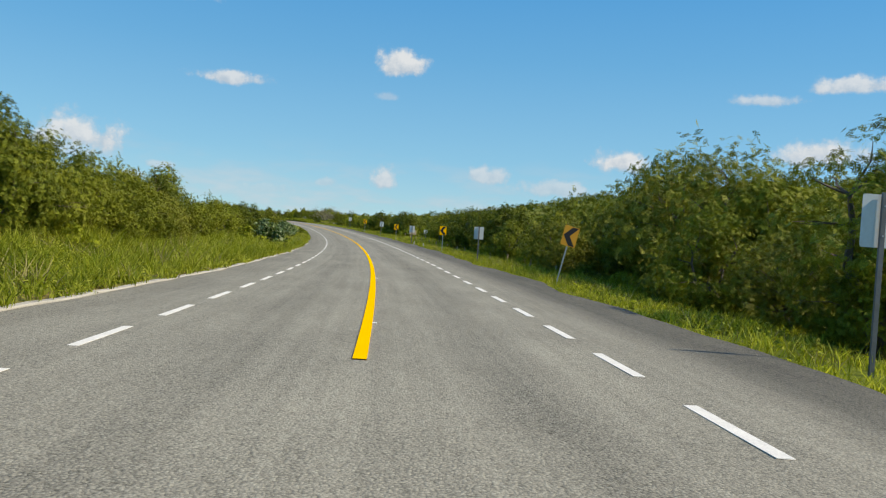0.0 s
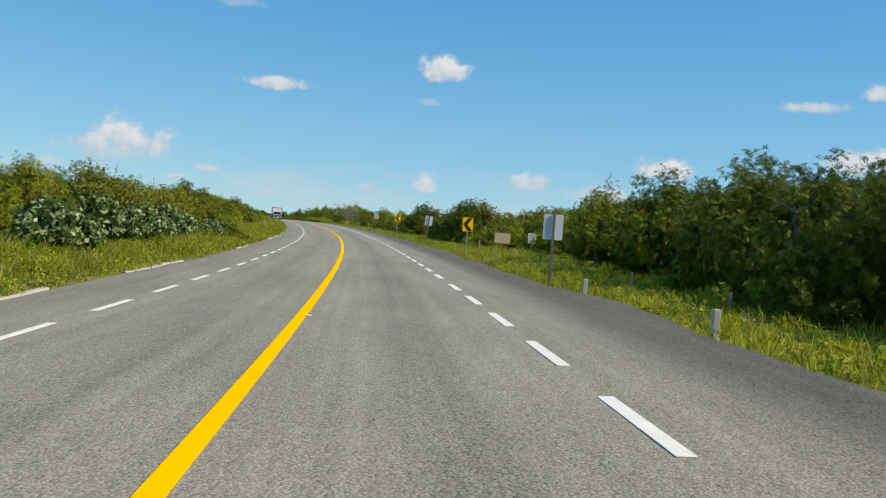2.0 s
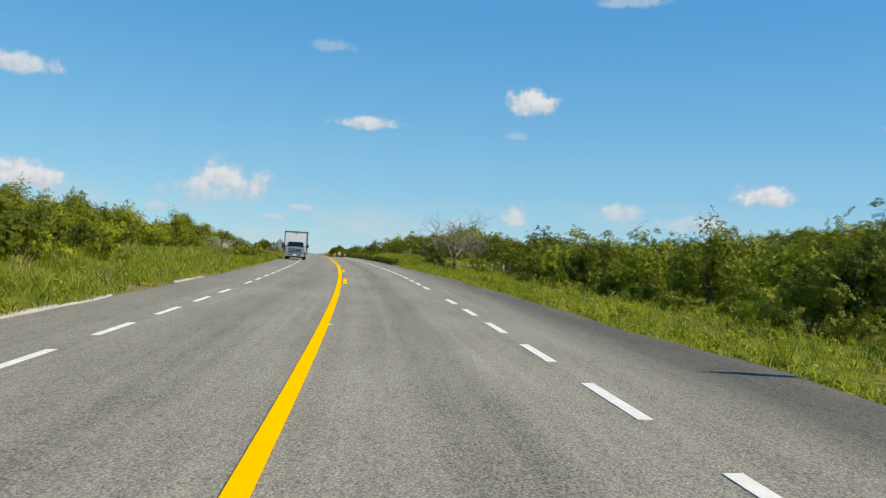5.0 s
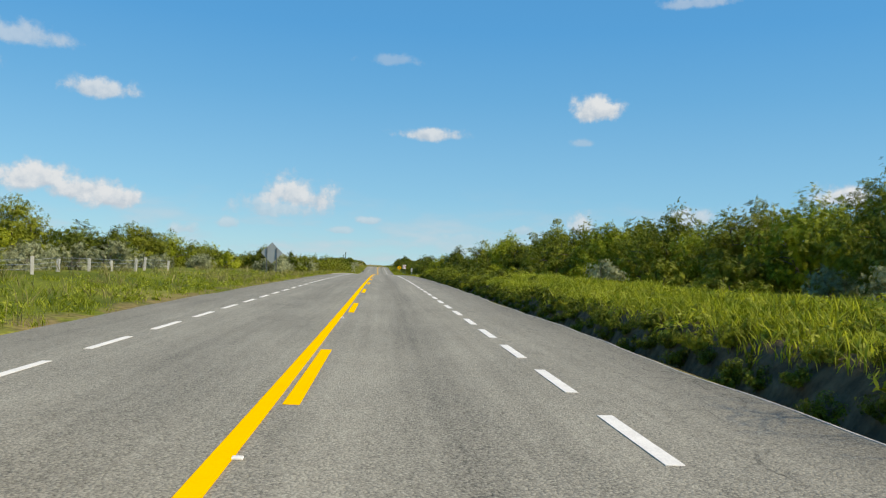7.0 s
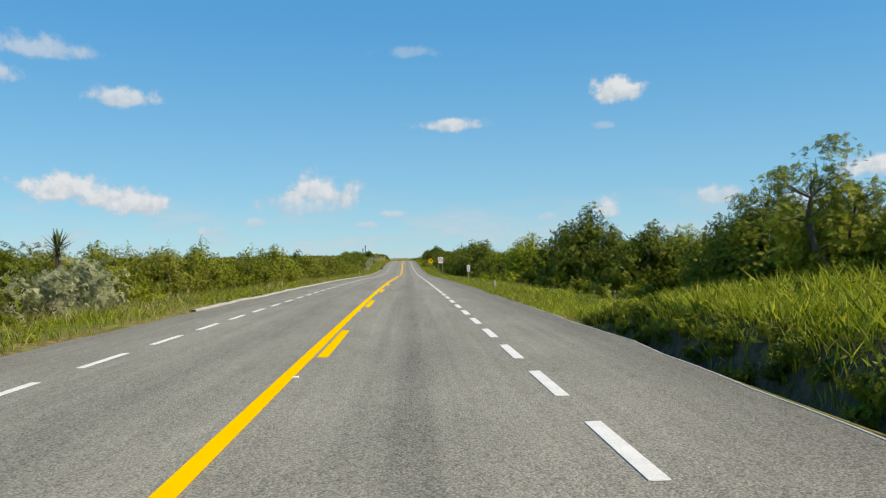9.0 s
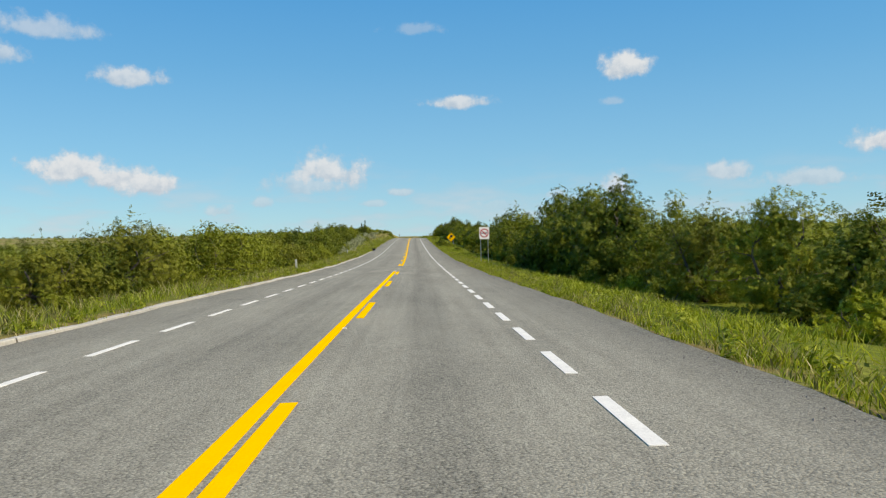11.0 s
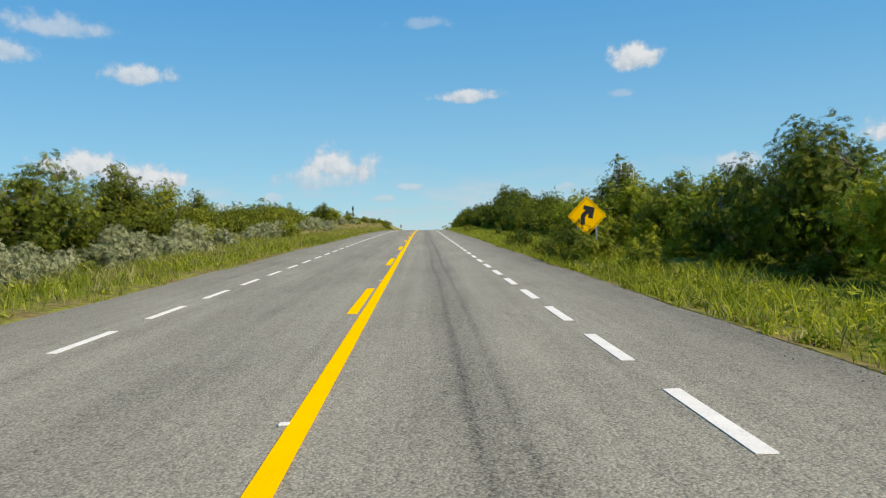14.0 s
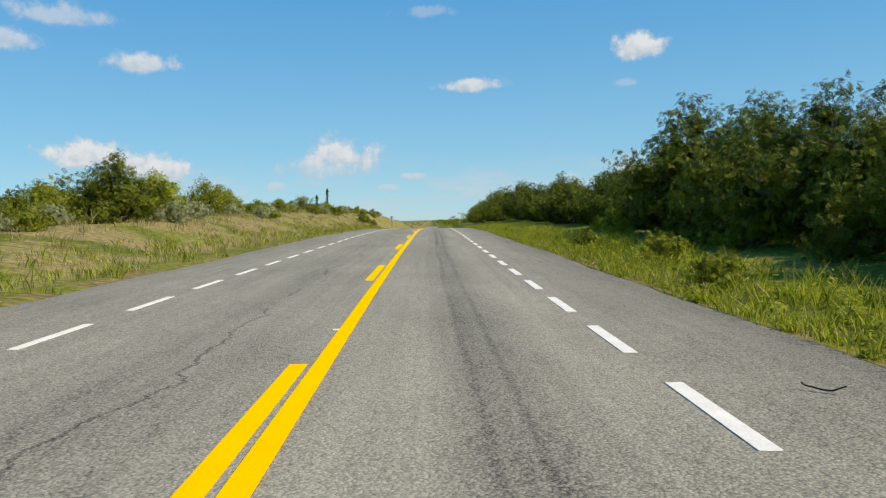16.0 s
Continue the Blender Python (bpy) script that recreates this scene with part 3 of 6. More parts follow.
def leaf_material(name, dark, base, lite, scale=24.0, cover=0.57, glow=0.16):
    """Sprays of small leaflets: each face is broken into leaflets of a few centimetres, each with its own green."""
    m = bpy.data.materials.new(name)
    m.use_nodes = True
    nt = m.node_tree
    b = nt.nodes["Principled BSDF"]
    b.inputs["Roughness"].default_value, b.inputs["Specular IOR Level"].default_value = 0.6, 0.15
    co = nt.nodes.new("ShaderNodeTexCoord")
    cell = nt.nodes.new("ShaderNodeTexVoronoi")
    cell.inputs["Scale"].default_value = scale
    nt.links.new(co.outputs["Object"], cell.inputs["Vector"])
    cut = nt.nodes.new("ShaderNodeMath")
    cut.operation = "LESS_THAN"
    nt.links.new(cell.outputs["Distance"], cut.inputs[0])
    cut.inputs[1].default_value = cover
    patch = nt.nodes.new("ShaderNodeTexNoise")
    patch.inputs["Scale"].default_value, patch.inputs["Detail"].default_value = 0.9, 3
    nt.links.new(co.outputs["Object"], patch.inputs["Vector"])
    own = nt.nodes.new("ShaderNodeSeparateColor")
    nt.links.new(cell.outputs["Color"], own.inputs[0])
    island = nt.nodes.new("ShaderNodeNewGeometry")
    obj = nt.nodes.new("ShaderNodeObjectInfo")

    def scaled(x, k, add):
        n = nt.nodes.new("ShaderNodeMath")
        n.operation = "MULTIPLY_ADD"
        nt.links.new(x, n.inputs[0])
        n.inputs[1].default_value = k
        if isinstance(add, float):
            n.inputs[2].default_value = add
        else:
            nt.links.new(add, n.inputs[2])
        return n.outputs[0]

    v = scaled(own.outputs[0], 0.35, scaled(patch.outputs[0], 0.6, scaled(island.outputs["Random Per Island"], 0.25, scaled(obj.outputs["Random"], 0.14, -0.17))))
    ramp = nt.nodes.new("ShaderNodeValToRGB")
    e = ramp.color_ramp.elements
    e[0].position, e[0].color = 0.22, (*dark, 1)
    e[1].position, e[1].color = 0.85, (*lite, 1)
    e.new(0.52).color = (*base, 1)
    nt.links.new(v, ramp.inputs[0])
    nt.links.new(ramp.outputs[0], b.inputs["Base Color"])
    tr = nt.nodes.new("ShaderNodeBsdfTranslucent")
    nt.links.new(ramp.outputs[0], tr.inputs[0])
    mx, out = nt.nodes.new("ShaderNodeMixShader"), nt.nodes.new("ShaderNodeMixShader")
    mx.inputs[0].default_value = glow
    nt.links.new(b.outputs[0], mx.inputs[1])
    nt.links.new(tr.outputs[0], mx.inputs[2])
    clear = nt.nodes.new("ShaderNodeBsdfTransparent")
    nt.links.new(cut.outputs[0], out.inputs[0])
    nt.links.new(clear.outputs[0], out.inputs[1])
    nt.links.new(mx.outputs[0], out.inputs[2])
    nt.links.new(out.outputs[0], nt.nodes["Material Output"].inputs[0])
    return m


LEAF = [
    leaf_material("olive_leaves", (0.078, 0.092, 0.006), (0.190, 0.212, 0.013), (0.360, 0.375, 0.028), 40.0, 0.53),
    leaf_material("deep_green_leaves", (0.042, 0.056, 0.004), (0.122, 0.148, 0.010), (0.275, 0.300, 0.024), 36.0, 0.54, 0.15),
    leaf_material("yellow_green_leaves", (0.118, 0.142, 0.006), (0.262, 0.300, 0.013), (0.460, 0.470, 0.025), 36.0, 0.54),
    leaf_material("grey_green_leaves", (0.165, 0.185, 0.075), (0.325, 0.340, 0.175), (0.525, 0.530, 0.325), 46.0, 0.5),
    leaf_material("brownish_leaves", (0.082, 0.088, 0.008), (0.190, 0.198, 0.018), (0.345, 0.345, 0.040), 40.0, 0.53),
    leaf_material("far_olive_leaves", (0.070, 0.086, 0.007), (0.176, 0.198, 0.015), (0.335, 0.345, 0.030), 9.0, 0.5),
    leaf_material("thicket_olive_leaves", (0.070, 0.086, 0.007), (0.176, 0.198, 0.015), (0.335, 0.345, 0.030), 22.0, 0.5),
    leaf_material("thicket_green_leaves", (0.040, 0.054, 0.004), (0.115, 0.142, 0.010), (0.260, 0.290, 0.024), 22.0, 0.52, 0.12),
]
BROAD_LEAF = material("broad_green_leaves", (0.075, 0.135, 0.022), 0.45, spread=0.5, scale=0.6, fine=8, per="island", second=(0.36, 0.42, 0.20), through_light=0.2, spec=0.3)
GRASS = material("green_grass", (0.262, 0.302, 0.022), 0.6, spread=0.45, scale=0.35, fine=1.4, per="island", second=(0.48, 0.49, 0.075), through_light=0.5, spec=0.15)
GRASS_DRY = material("dry_seed_grass", (0.27, 0.25, 0.085), 0.7, spread=0.4, scale=0.5, fine=2, per="island", second=(0.47, 0.41, 0.19), through_light=0.3, spec=0.2)
YUCCA = material("stiff_yucca_leaves", (0.095, 0.122, 0.028), 0.6, spread=0.4, scale=2, fine=10, per="island", second=(0.2, 0.24, 0.10), spec=0.4)
RUBBER = material("black_rubber", (0.018, 0.018, 0.018), 0.8, spread=0.3, scale=8, fine=60, bump=0.3)
SILVER = material("silver_car_paint", (0.46, 0.48, 0.50), 0.28, 0.65, spread=0.04, scale=1, fine=200, coat=0.8)
CHROME = material("chrome", (0.66, 0.66, 0.66), 0.16, 0.9, spread=0.04)
GLASS_DARK = material("tinted_windscreen", (0.008, 0.010, 0.012), 0.08, 0.0, spread=0.1, spec=0.25)
LAMP_GLASS = material("headlamp_glass", (0.36, 0.37, 0.38), 0.10, 0.5, spread=0.1, coat=1.0)
AMBER = material("amber_lens", (0.70, 0.20, 0.01), 0.2, spread=0.1, coat=1.0)
BOX_WHITE = material("white_box_panel", (0.80, 0.80, 0.79), 0.4, spread=0.03, scale=1, fine=10)
BOX_EDGE = material("grey_aluminium_edge", (0.17, 0.18, 0.19), 0.45, 0.5, spread=0.15)
DARK_PLASTIC = material("dark_plastic", (0.02, 0.02, 0.022), 0.55, spread=0.2)
MUD_FLAP = material("dusty_beige_panel", (0.42, 0.36, 0.27), 0.8, spread=0.2)

# ---------------- ground, road, lines ----------------
def build_ground():
    side = np.array([0, 5.1, 5.22, 5.27, 5.4, 5.6, 5.85, 6.05, 6.25, 6.45, 7, 8, 9.5, 11.5, 14, 17, 21, 26, 33, 42, 55, 75, 105, 150, 210, 290, 400, 560, 780])
    lat = np.concatenate([-side[:0:-1], side, [1100, 1600, 2400]])
    s = np.concatenate([np.arange(-220, 900, 3.0), np.arange(900, 1300, 20.0), np.arange(1300, 4100, 120.0)])
    ss, ll = np.meshgrid(s, lat, indexing="ij")
    v = spot(ss, ll).reshape(-1, 3)
    ob = hang("ground", np_mesh("ground", v, grid_faces(len(s), len(lat)), np.stack([ss, ll], -1).reshape(-1, 2)), SOIL, smooth_shade=True)
    return tagged(ob, "grassy sandy roadside land with low scrub", "ground", kind="structure")


def ragged(s, side):
    """The broken outer edge of the paved shoulder."""
    return PAVED + 0.10 * lumps(s, 5.0 * side, 1.6, side) + 0.12 * lumps(s, 9.0, 7.0, 4 + side) + np.where(side > 0, 1 - smooth(s, 170, 235), 0) * (0.80 + 0.34 * lumps(s, 2.0, 4.5, 1.5) + 0.08 * lumps(s, 7.0, 1.6, 2.5))


def build_road():
    s = np.concatenate([np.arange(-120, 760, 1.0), np.arange(760, 1300, 10.0)])
    cols = [(-1, None), (0, None)] + [(2, a) for a in (-4.4, -3.2, -1.6, 0, 1.6, 3.2, 4.4)] + [(0, 1), (-1, 1)]
    v, uv = [], []
    for flag, a in cols:
        if flag == 2:
            lat, up = np.full_like(s, a), 0.0
        else:
            side = 1 if a else -1
            lat, up = side * (ragged(s, side) + (0.05 if flag < 0 else 0)), (-0.14 if flag < 0 else 0.012)
        v.append(spot(s, lat, up, True))
        uv.append(np.stack([s, lat], -1))
    v, uv = np.stack(v, 1).reshape(-1, 3), np.stack(uv, 1).reshape(-1, 2)
    ob = hang("road", np_mesh("road", v, grid_faces(len(s), len(cols)), uv), ASPHALT)
    return tagged(ob, "worn grey asphalt two-lane highway with paved shoulders", "road", kind="structure")


def ribbon(name, s0, s1, lat, width, mat, parent, up=0.016, step=1.0, frayed=0.0):
    s = np.linspace(s0, s1, max(2, int((s1 - s0) / step) + 1))
    w = width / 2 + frayed * lumps(s, 3.0, 0.8, lat)
    lat = lat + MIDDLE(s) * (abs(lat) < 1)
    rows = [spot(s, lat - w, up - 0.012, True), spot(s, lat - w, up, True), spot(s, lat + w, up, True), spot(s, lat + w, up - 0.012, True)]
    v = np.stack(rows, 1).reshape(-1, 3)
    return hang(name, np_mesh(name, v, grid_faces(len(s), 4)), mat, parent)


def dash_mesh(name, length, width, mat):
    x, y, z = width / 2, length / 2, 0.008
    v = [(-x, -y, 0.002), (x, -y, 0.002), (x, y, 0.002), (-x, y, 0.002), (-x, -y, z), (x, -y + 0.01, z), (x, y, z), (-x, y - 0.015, z)]
    f = [(4, 5, 6, 7), (0, 1, 5, 4), (1, 2, 6, 5), (2, 3, 7, 6), (3, 0, 4, 7)]
    me = np_mesh(name, v, f)
    me.materials.append(mat)
    return me


def lay_dashes(parent, me, places, lat):
    for s in places:
        ob = new("dash", me)
        ob.parent = parent
        slope = math.degrees(math.atan(float(np.interp(s, KNOTS, GRADE))))
        tilt = math.degrees(math.atan(float(np.interp(s, KNOTS, BANK))))
        p = spot(float(s), lat + float(MIDDLE(s)) * (abs(lat) < 1), 0.0, True)
        ob.matrix_world = pose(p[0], p[1], p[2], slope, -tilt, math.degrees(float(axis(s)[3])))


def build_lines():
    mid = thing("centre_line", pose(0, 0, 0), "yellow painted centre lines, one solid and one broken", "road marking", kind="structure")
    ribbon("solid_line", YL_FROM, YL_TO, -MID, 0.165, YELLOW_LINE, mid)
    ribbon("solid_line", YR_FROM, 1000, MID, 0.165, YELLOW_LINE, mid)
    ribbon("worn_line_end", YL_TO, YL_TO + 2.0, -MID, 0.15, WORN_LINE, mid, frayed=0.012)
    me = dash_mesh("dash", 4.65, 0.165, YELLOW_LINE)
    lay_dashes(mid, me, [s for s in YE0 + YELLOW_P * np.arange(-4, 40) - 2.5 if YE_FROM < s < YL_TO], MID)
    lay_dashes(mid, me, [s for s in YD0 + YELLOW_P * np.arange(-2, 40) - 2.5 if YR_FROM < s < 960], -MID)
    for lat, phases, wide in ((LANE_R, PHASE_R, 0.15), (-LANE_L, PHASE_L, 0.12)):
        e = thing("edge_line", pose(0, 0, 0), "broken white line along the edge of the lane", "road marking", "edge lines", "structure")
        me = dash_mesh("dash", 1.85, wide, WHITE_LINE)
        places = []
        for s0, s1, ph, per in phases:
            k0 = math.ceil((s0 - ph) / per)
            places += [p for p in (ph + per * k for k in range(k0, k0 + int((s1 - s0) / per) + 2)) if p < s1 and (not places or p - places[-1] > 0.8 * EDGE_P)]
        lay_dashes(e, me, places, lat)
        ribbon("far_line", 760, 1000, lat, wide, WHITE_LINE, e)


def build_studs():
    """Worn raised markers beside the centre and edge lines."""
    me = bpy.data.meshes.new("stud")
    bm = box(bmesh.new(), -0.04, 0.04, -0.04, 0.04, 0.0, 0.018, 0.007)
    bm.to_mesh(me)
    bm.free()
    me.materials.append(WHITE_LINE)
    m = thing("road_studs", pose(0, 0, 0), "small white raised studs along the yellow centre lines", "road stud", kind="structure")
    for k in range(-18, 36):
        ob = new("stud", me)
        ob.parent = m
        ob.matrix_world = stand(YE0 + STUD + YELLOW_P * k, float(MIDDLE(YE0 + STUD + YELLOW_P * k)), 0, 0.001, True)


def build_gutter_lip(s0, s1):
    """A thin pale concrete lip between the paving and the ditch."""
    t = np.arange(s0, s1, 1.0)
    lat = ragged(t, 1)
    rows = [spot(t, lat - 0.02, -0.01, True), spot(t, lat - 0.01, 0.018, True), spot(t, lat + 0.02, 0.018, True), spot(t, lat + 0.03, -0.25, True)]
    ob = hang("gutter_lip", np_mesh("gutter_lip", np.stack(rows, 1).reshape(-1, 3), grid_faces(len(t), 4)), CONCRETE)
    return tagged(ob, "thin pale concrete lip along the ditch", "kerb", kind="structure")


def build_kerb(s0, s1, seed, high=0.07):
    """A low cast concrete edge with joints and chipped stretches."""
    rng = random.Random(seed)
    k = thing("kerb", pose(0, 0, 0), "low pale concrete kerb stained along the road edge", "kerb", "kerbs", "structure")
    s = s0
    while s < s1:
        n = rng.uniform(5.0, 7.5)
        if high < 0.05 and s > 55 and rng.random() < 0.28:
            s += n
            continue
        e = min(s + n - 0.04, s1)
        t = np.linspace(s, e, 8)
        lat = -(ragged(t, -1) + 0.02) + 0.02 * lumps(t, 0, 1.3, seed)
        h = high + 0.025 * lumps(t, 3.0, 1.1, seed)
        rows = [spot(t, lat, -0.1, True), spot(t, lat - 0.01, h - 0.02, True), spot(t, lat - 0.03, h, True), spot(t, lat - 0.17, h, True), spot(t, lat - 0.19, h - 0.02, True), spot(t, lat - 0.2, -0.15, True)]
        hang("kerb_stone", np_mesh("kerb_stone", np.stack(rows, 1).reshape(-1, 3), grid_faces(8, 6)), CONCRETE, k)
        s += n


# ---------------- signs ----------------
def sign_post(bm, x, y, z0, z1, w=0.025):
    """A perforated channel post."""
    return box(bm, x - w, x + w, y - 0.02, y + 0.02, z0, z1, 0.005)


def chevron_sign(s, lat, middle, label, tip=0.0, lean=0.0, turn=0.0, faded_in_shade=False):
    t = thing("chevron_sign", stand(s, lat, turn + 5, 0, tip=tip, lean=lean), label, "road sign", "chevron signs on the bend")
    w, h = 0.62, 0.80
    part("post", sign_post(bmesh.new(), 0, 0.035, -0.3, middle + h / 2 - 0.05), STEEL, t)
    plate = slab(bmesh.new(), [(x, z + middle) for x, z in rounded(w, h, 0.04)], -0.004, 0.004)
    p = part("panel", plate, SIGN_SHADED if faded_in_shade else SIGN_YELLOW, t, "yellow panel")
    arrow = [(0.27, 0.37), (0.02, 0.37), (-0.28, 0.0), (0.02, -0.37), (0.27, -0.37), (-0.02, 0.0)]
    part("chevron", slab(bmesh.new(), [(x, z + middle) for x, z in arrow], -0.008, -0.0045), SIGN_BLACK, p, "black chevron pointing left")
    return t


def sign_back(s, lat, middle, label, lean=0.0, turn=180.0, w=0.62, h=0.80):
    """A sign that faces the other way: bare sheet, stiffener and post on the near side."""
    t = thing("sign_back", stand(s, lat, turn, lean=lean), label, "road sign", "signs facing away")
    part("post", sign_post(bmesh.new(), 0, 0.045, -0.3, middle + h / 2 + 0.03, 0.04), SHADED_STEEL, t, "steel post coloured dark as in shade")
    p = part("panel", slab(bmesh.new(), [(x, z + middle) for x, z in rounded(w, h, 0.04)], -0.004, 0.004), SIGN_BACK, t, "grey bare metal panel")
    for z in (-0.28, 0.28):
        part("bolt", rod(bmesh.new(), (0, 0.066, middle + h * z), (0, 0.078, middle + h * z), 0.014, sides=8), STEEL, p)
    return t


def diamond_outline(r, c, middle):
    pts = []
    for k in range(4):
        a = radians(90 * k)
        for da in (-1, 0, 1):
            u = Vector((math.cos(a), math.sin(a))) * (r - c)
            q = u + Vector((math.cos(a + radians(45) * da), math.sin(a + radians(45) * da))) * c
            pts.append((q.x, q.y + middle))
    return pts


def curve_sign(s, lat, middle):
    t = thing("curve_warning_sign", stand(s, lat, 4), "yellow diamond warning sign with a black right-bend arrow on two posts", "road sign")
    r = DIAMOND
    for x in (-0.42, 0.42):
        part("post", sign_post(bmesh.new(), x, 0.035, -0.4, middle + 0.30, 0.036), STEEL, t)
    p = part("panel", slab(bmesh.new(), diamond_outline(r, 0.06, middle), -0.004, 0.004), SIGN_YELLOW, t, "yellow diamond panel")
    for k in range(4):
        a, b = radians(90 * k), radians(90 * k + 90)
        o, i = r - 0.055, r - 0.08
        q = [(math.cos(a) * o, math.sin(a) * o), (math.cos(b) * o, math.sin(b) * o), (math.cos(b) * i, math.sin(b) * i), (math.cos(a) * i, math.sin(a) * i)]
        part("border", slab(bmesh.new(), [(x, z + middle) for x, z in q], -0.007, -0.0045), SIGN_BLACK, p)
    outline = [(-0.30, -0.40), (-0.30, -0.08), (-0.27, 0.04), (-0.19, 0.155), (-0.04, 0.25), (-0.17, 0.30), (-0.13, 0.48), (0.365, 0.355),
               (0.245, -0.14), (0.035, -0.07), (0.085, 0.093), (-0.02, 0.046), (-0.09, -0.06), (-0.10, -0.19), (-0.10, -0.40)]
    part("arrow", slab(bmesh.new(), [(x, z + middle) for x, z in outline], -0.009, -0.0045), SIGN_BLACK, p, "black arrow bending right")
    return t


def diamond_back(s, lat, middle):
    t = thing("warning_sign_back", stand(s, lat, 180), "bare grey back of a diamond sign on two posts", "road sign", "signs facing away")
    for x in (-0.39, 0.39):
        part("post", sign_post(bmesh.new(), x, 0.04, -0.4, middle + 0.40, 0.035), SHADED_STEEL, t, "steel post coloured dark as in shade")
    p = part("panel", slab(bmesh.new(), diamond_outline(DIAMOND, 0.06, middle), -0.004, 0.004), SIGN_BACK_DULL, t, "bare metal diamond panel")
    return t


def ring(bm, r0, r1, middle, y0, y1, n=40):
    for k in range(n):
        a, b = 2 * math.pi * k / n, 2 * math.pi * (k + 1) / n
        q = [(math.cos(a) * r1, math.sin(a) * r1), (math.cos(b) * r1, math.sin(b) * r1), (math.cos(b) * r0, math.sin(b) * r0), (math.cos(a) * r0, math.sin(a) * r0)]
        v = [bm.verts.new((x, y0, z + middle)) for x, z in q] + [bm.verts.new((x, y1, z + middle)) for x, z in q]
        bm.faces.new(v[:4])
        bm.faces.new((v[0], v[4], v[5], v[1]))
        bm.faces.new((v[2], v[6], v[7], v[3]))
    bmesh.ops.remove_doubles(bm, verts=bm.verts[:], dist=1e-5)
    bmesh.ops.recalc_face_normals(bm, faces=bm.faces[:])
    return bm


def small_car(panel, cx, middle, k):
    """A car from behind, drawn on the sign in black outline."""
    def plate(name, outline, mat, y0, y1):
        return part(name, slab(bmesh.new(), [(cx + x * k, middle + z * k) for x, z in outline], y0, y1), mat, panel)

    plate("car_symbol", [(-0.115, 0.035), (0.115, 0.035), (0.09, 0.135), (-0.09, 0.135)], SIGN_BLACK, -0.007, -0.0045)
    plate("car_window", [(-0.098, 0.042), (0.098, 0.042), (0.078, 0.123), (-0.078, 0.123)], SIGN_WHITE, -0.009, -0.0075)
    plate("car_body", [(-0.13, -0.035), (0.13, -0.035), (0.13, 0.025), (0.115, 0.035), (-0.115, 0.035), (-0.13, 0.025)], SIGN_BLACK, -0.007, -0.0045)
    plate("car_light", [(-0.075, -0.02), (0.075, -0.02), (0.075, 0.005), (-0.075, 0.005)], SIGN_WHITE, -0.009, -0.0075)
    plate("car_bumper", [(-0.125, -0.062), (0.125, -0.062), (0.125, -0.047), (-0.125, -0.047)], SIGN_BLACK, -0.007, -0.0045)
    for x in (-0.105, 0.105):
        plate("car_wheel", [(x - 0.018, -0.105), (x + 0.018, -0.105), (x + 0.018, -0.063), (x - 0.018, -0.063)], SIGN_BLACK, -0.007, -0.0045)


def no_passing_sign(s, lat, middle, w, h):
    t = thing("no_passing_sign", stand(s, lat, 6), "white sign with two black cars in a red ring and slash", "road sign")
    for x in (-w * 0.36, w * 0.36):
        part("post", sign_post(bmesh.new(), x, 0.035, -0.4, middle + h * 0.3), STEEL, t)
    p = part("panel", slab(bmesh.new(), [(x, z + middle) for x, z in rounded(w, h, 0.04)], -0.004, 0.004), SIGN_WHITE, t, "white panel")
    edge = bmesh.new()
    for x0, x1, z0, z1 in ((-w / 2 + .012, w / 2 - .012, h / 2 - .026, h / 2 - .014), (-w / 2 + .012, w / 2 - .012, -h / 2 + .014, -h / 2 + .026), (-w / 2 + .012, -w / 2 + .024, -h / 2 + .027, h / 2 - .027), (w / 2 - .024, w / 2 - .012, -h / 2 + .027, h / 2 - .027)):
        box(edge, x0, x1, -0.006, -0.0045, middle + z0, middle + z1)
    part("border", edge, SIGN_BLACK, p)
    part("ring", ring(bmesh.new(), w * 0.342, w * 0.427, middle, -0.008, -0.0045), SIGN_RED, p, "red ring")
    for sx in (-1, 1):
        small_car(p, sx * w * 0.178, middle + w * 0.01, w * 0.98)
    bar = bmesh.new()
    r, d = w * 0.36, 0.040
    q = [(-r * .707 - d * .7, r * .707 - d * .7), (-r * .707 + d * .7, r * .707 + d * .7), (r * .707 + d * .7, -r * .707 + d * .7), (r * .707 - d * .7, -r * .707 - d * .7)]
    part("slash", slab(bar, [(x, z + middle) for x, z in q], -0.0135, -0.0115), SIGN_RED, p, "red slash")
    return t


def low_board(s, lat, middle):
    t = thing("plywood_board", stand(s, lat, 8), "plain weathered plywood board on two thin dark posts", "board")
    for x in (-0.44, 0.44):
        part("post", rod(bmesh.new(), (x, 0.03, -0.4), (x, 0.03, middle + 0.2), 0.022), DARK_PLASTIC, t)
    part("panel", box(bmesh.new(), -0.54, 0.54, -0.012, 0.006, middle - 0.33, middle + 0.33, 0.004), BOARD, t)
    return t


def small_notice(s, lat, middle, w=0.32, h=0.36):
    t = thing("small_notice", stand(s, lat), "small white notice with dark bars on a post", "road sign")
    part("post", sign_post(bmesh.new(), 0, 0.03, -0.3, middle + h * 0.3), STEEL, t)
    p = part("panel", slab(bmesh.new(), [(x, z + middle) for x, z in rounded(w, h, 0.03)], -0.004, 0.004), SIGN_WHITE, t)
    for i, k in enumerate((0.30, 0.06, -0.18, -0.36)):
        part("bar", box(bmesh.new(), -w * 0.34, w * (0.34 - 0.1 * (i % 2)), -0.007, -0.0045, middle + h * k - 0.014, middle + h * k + 0.018), DARK_PLASTIC, p)
    return t


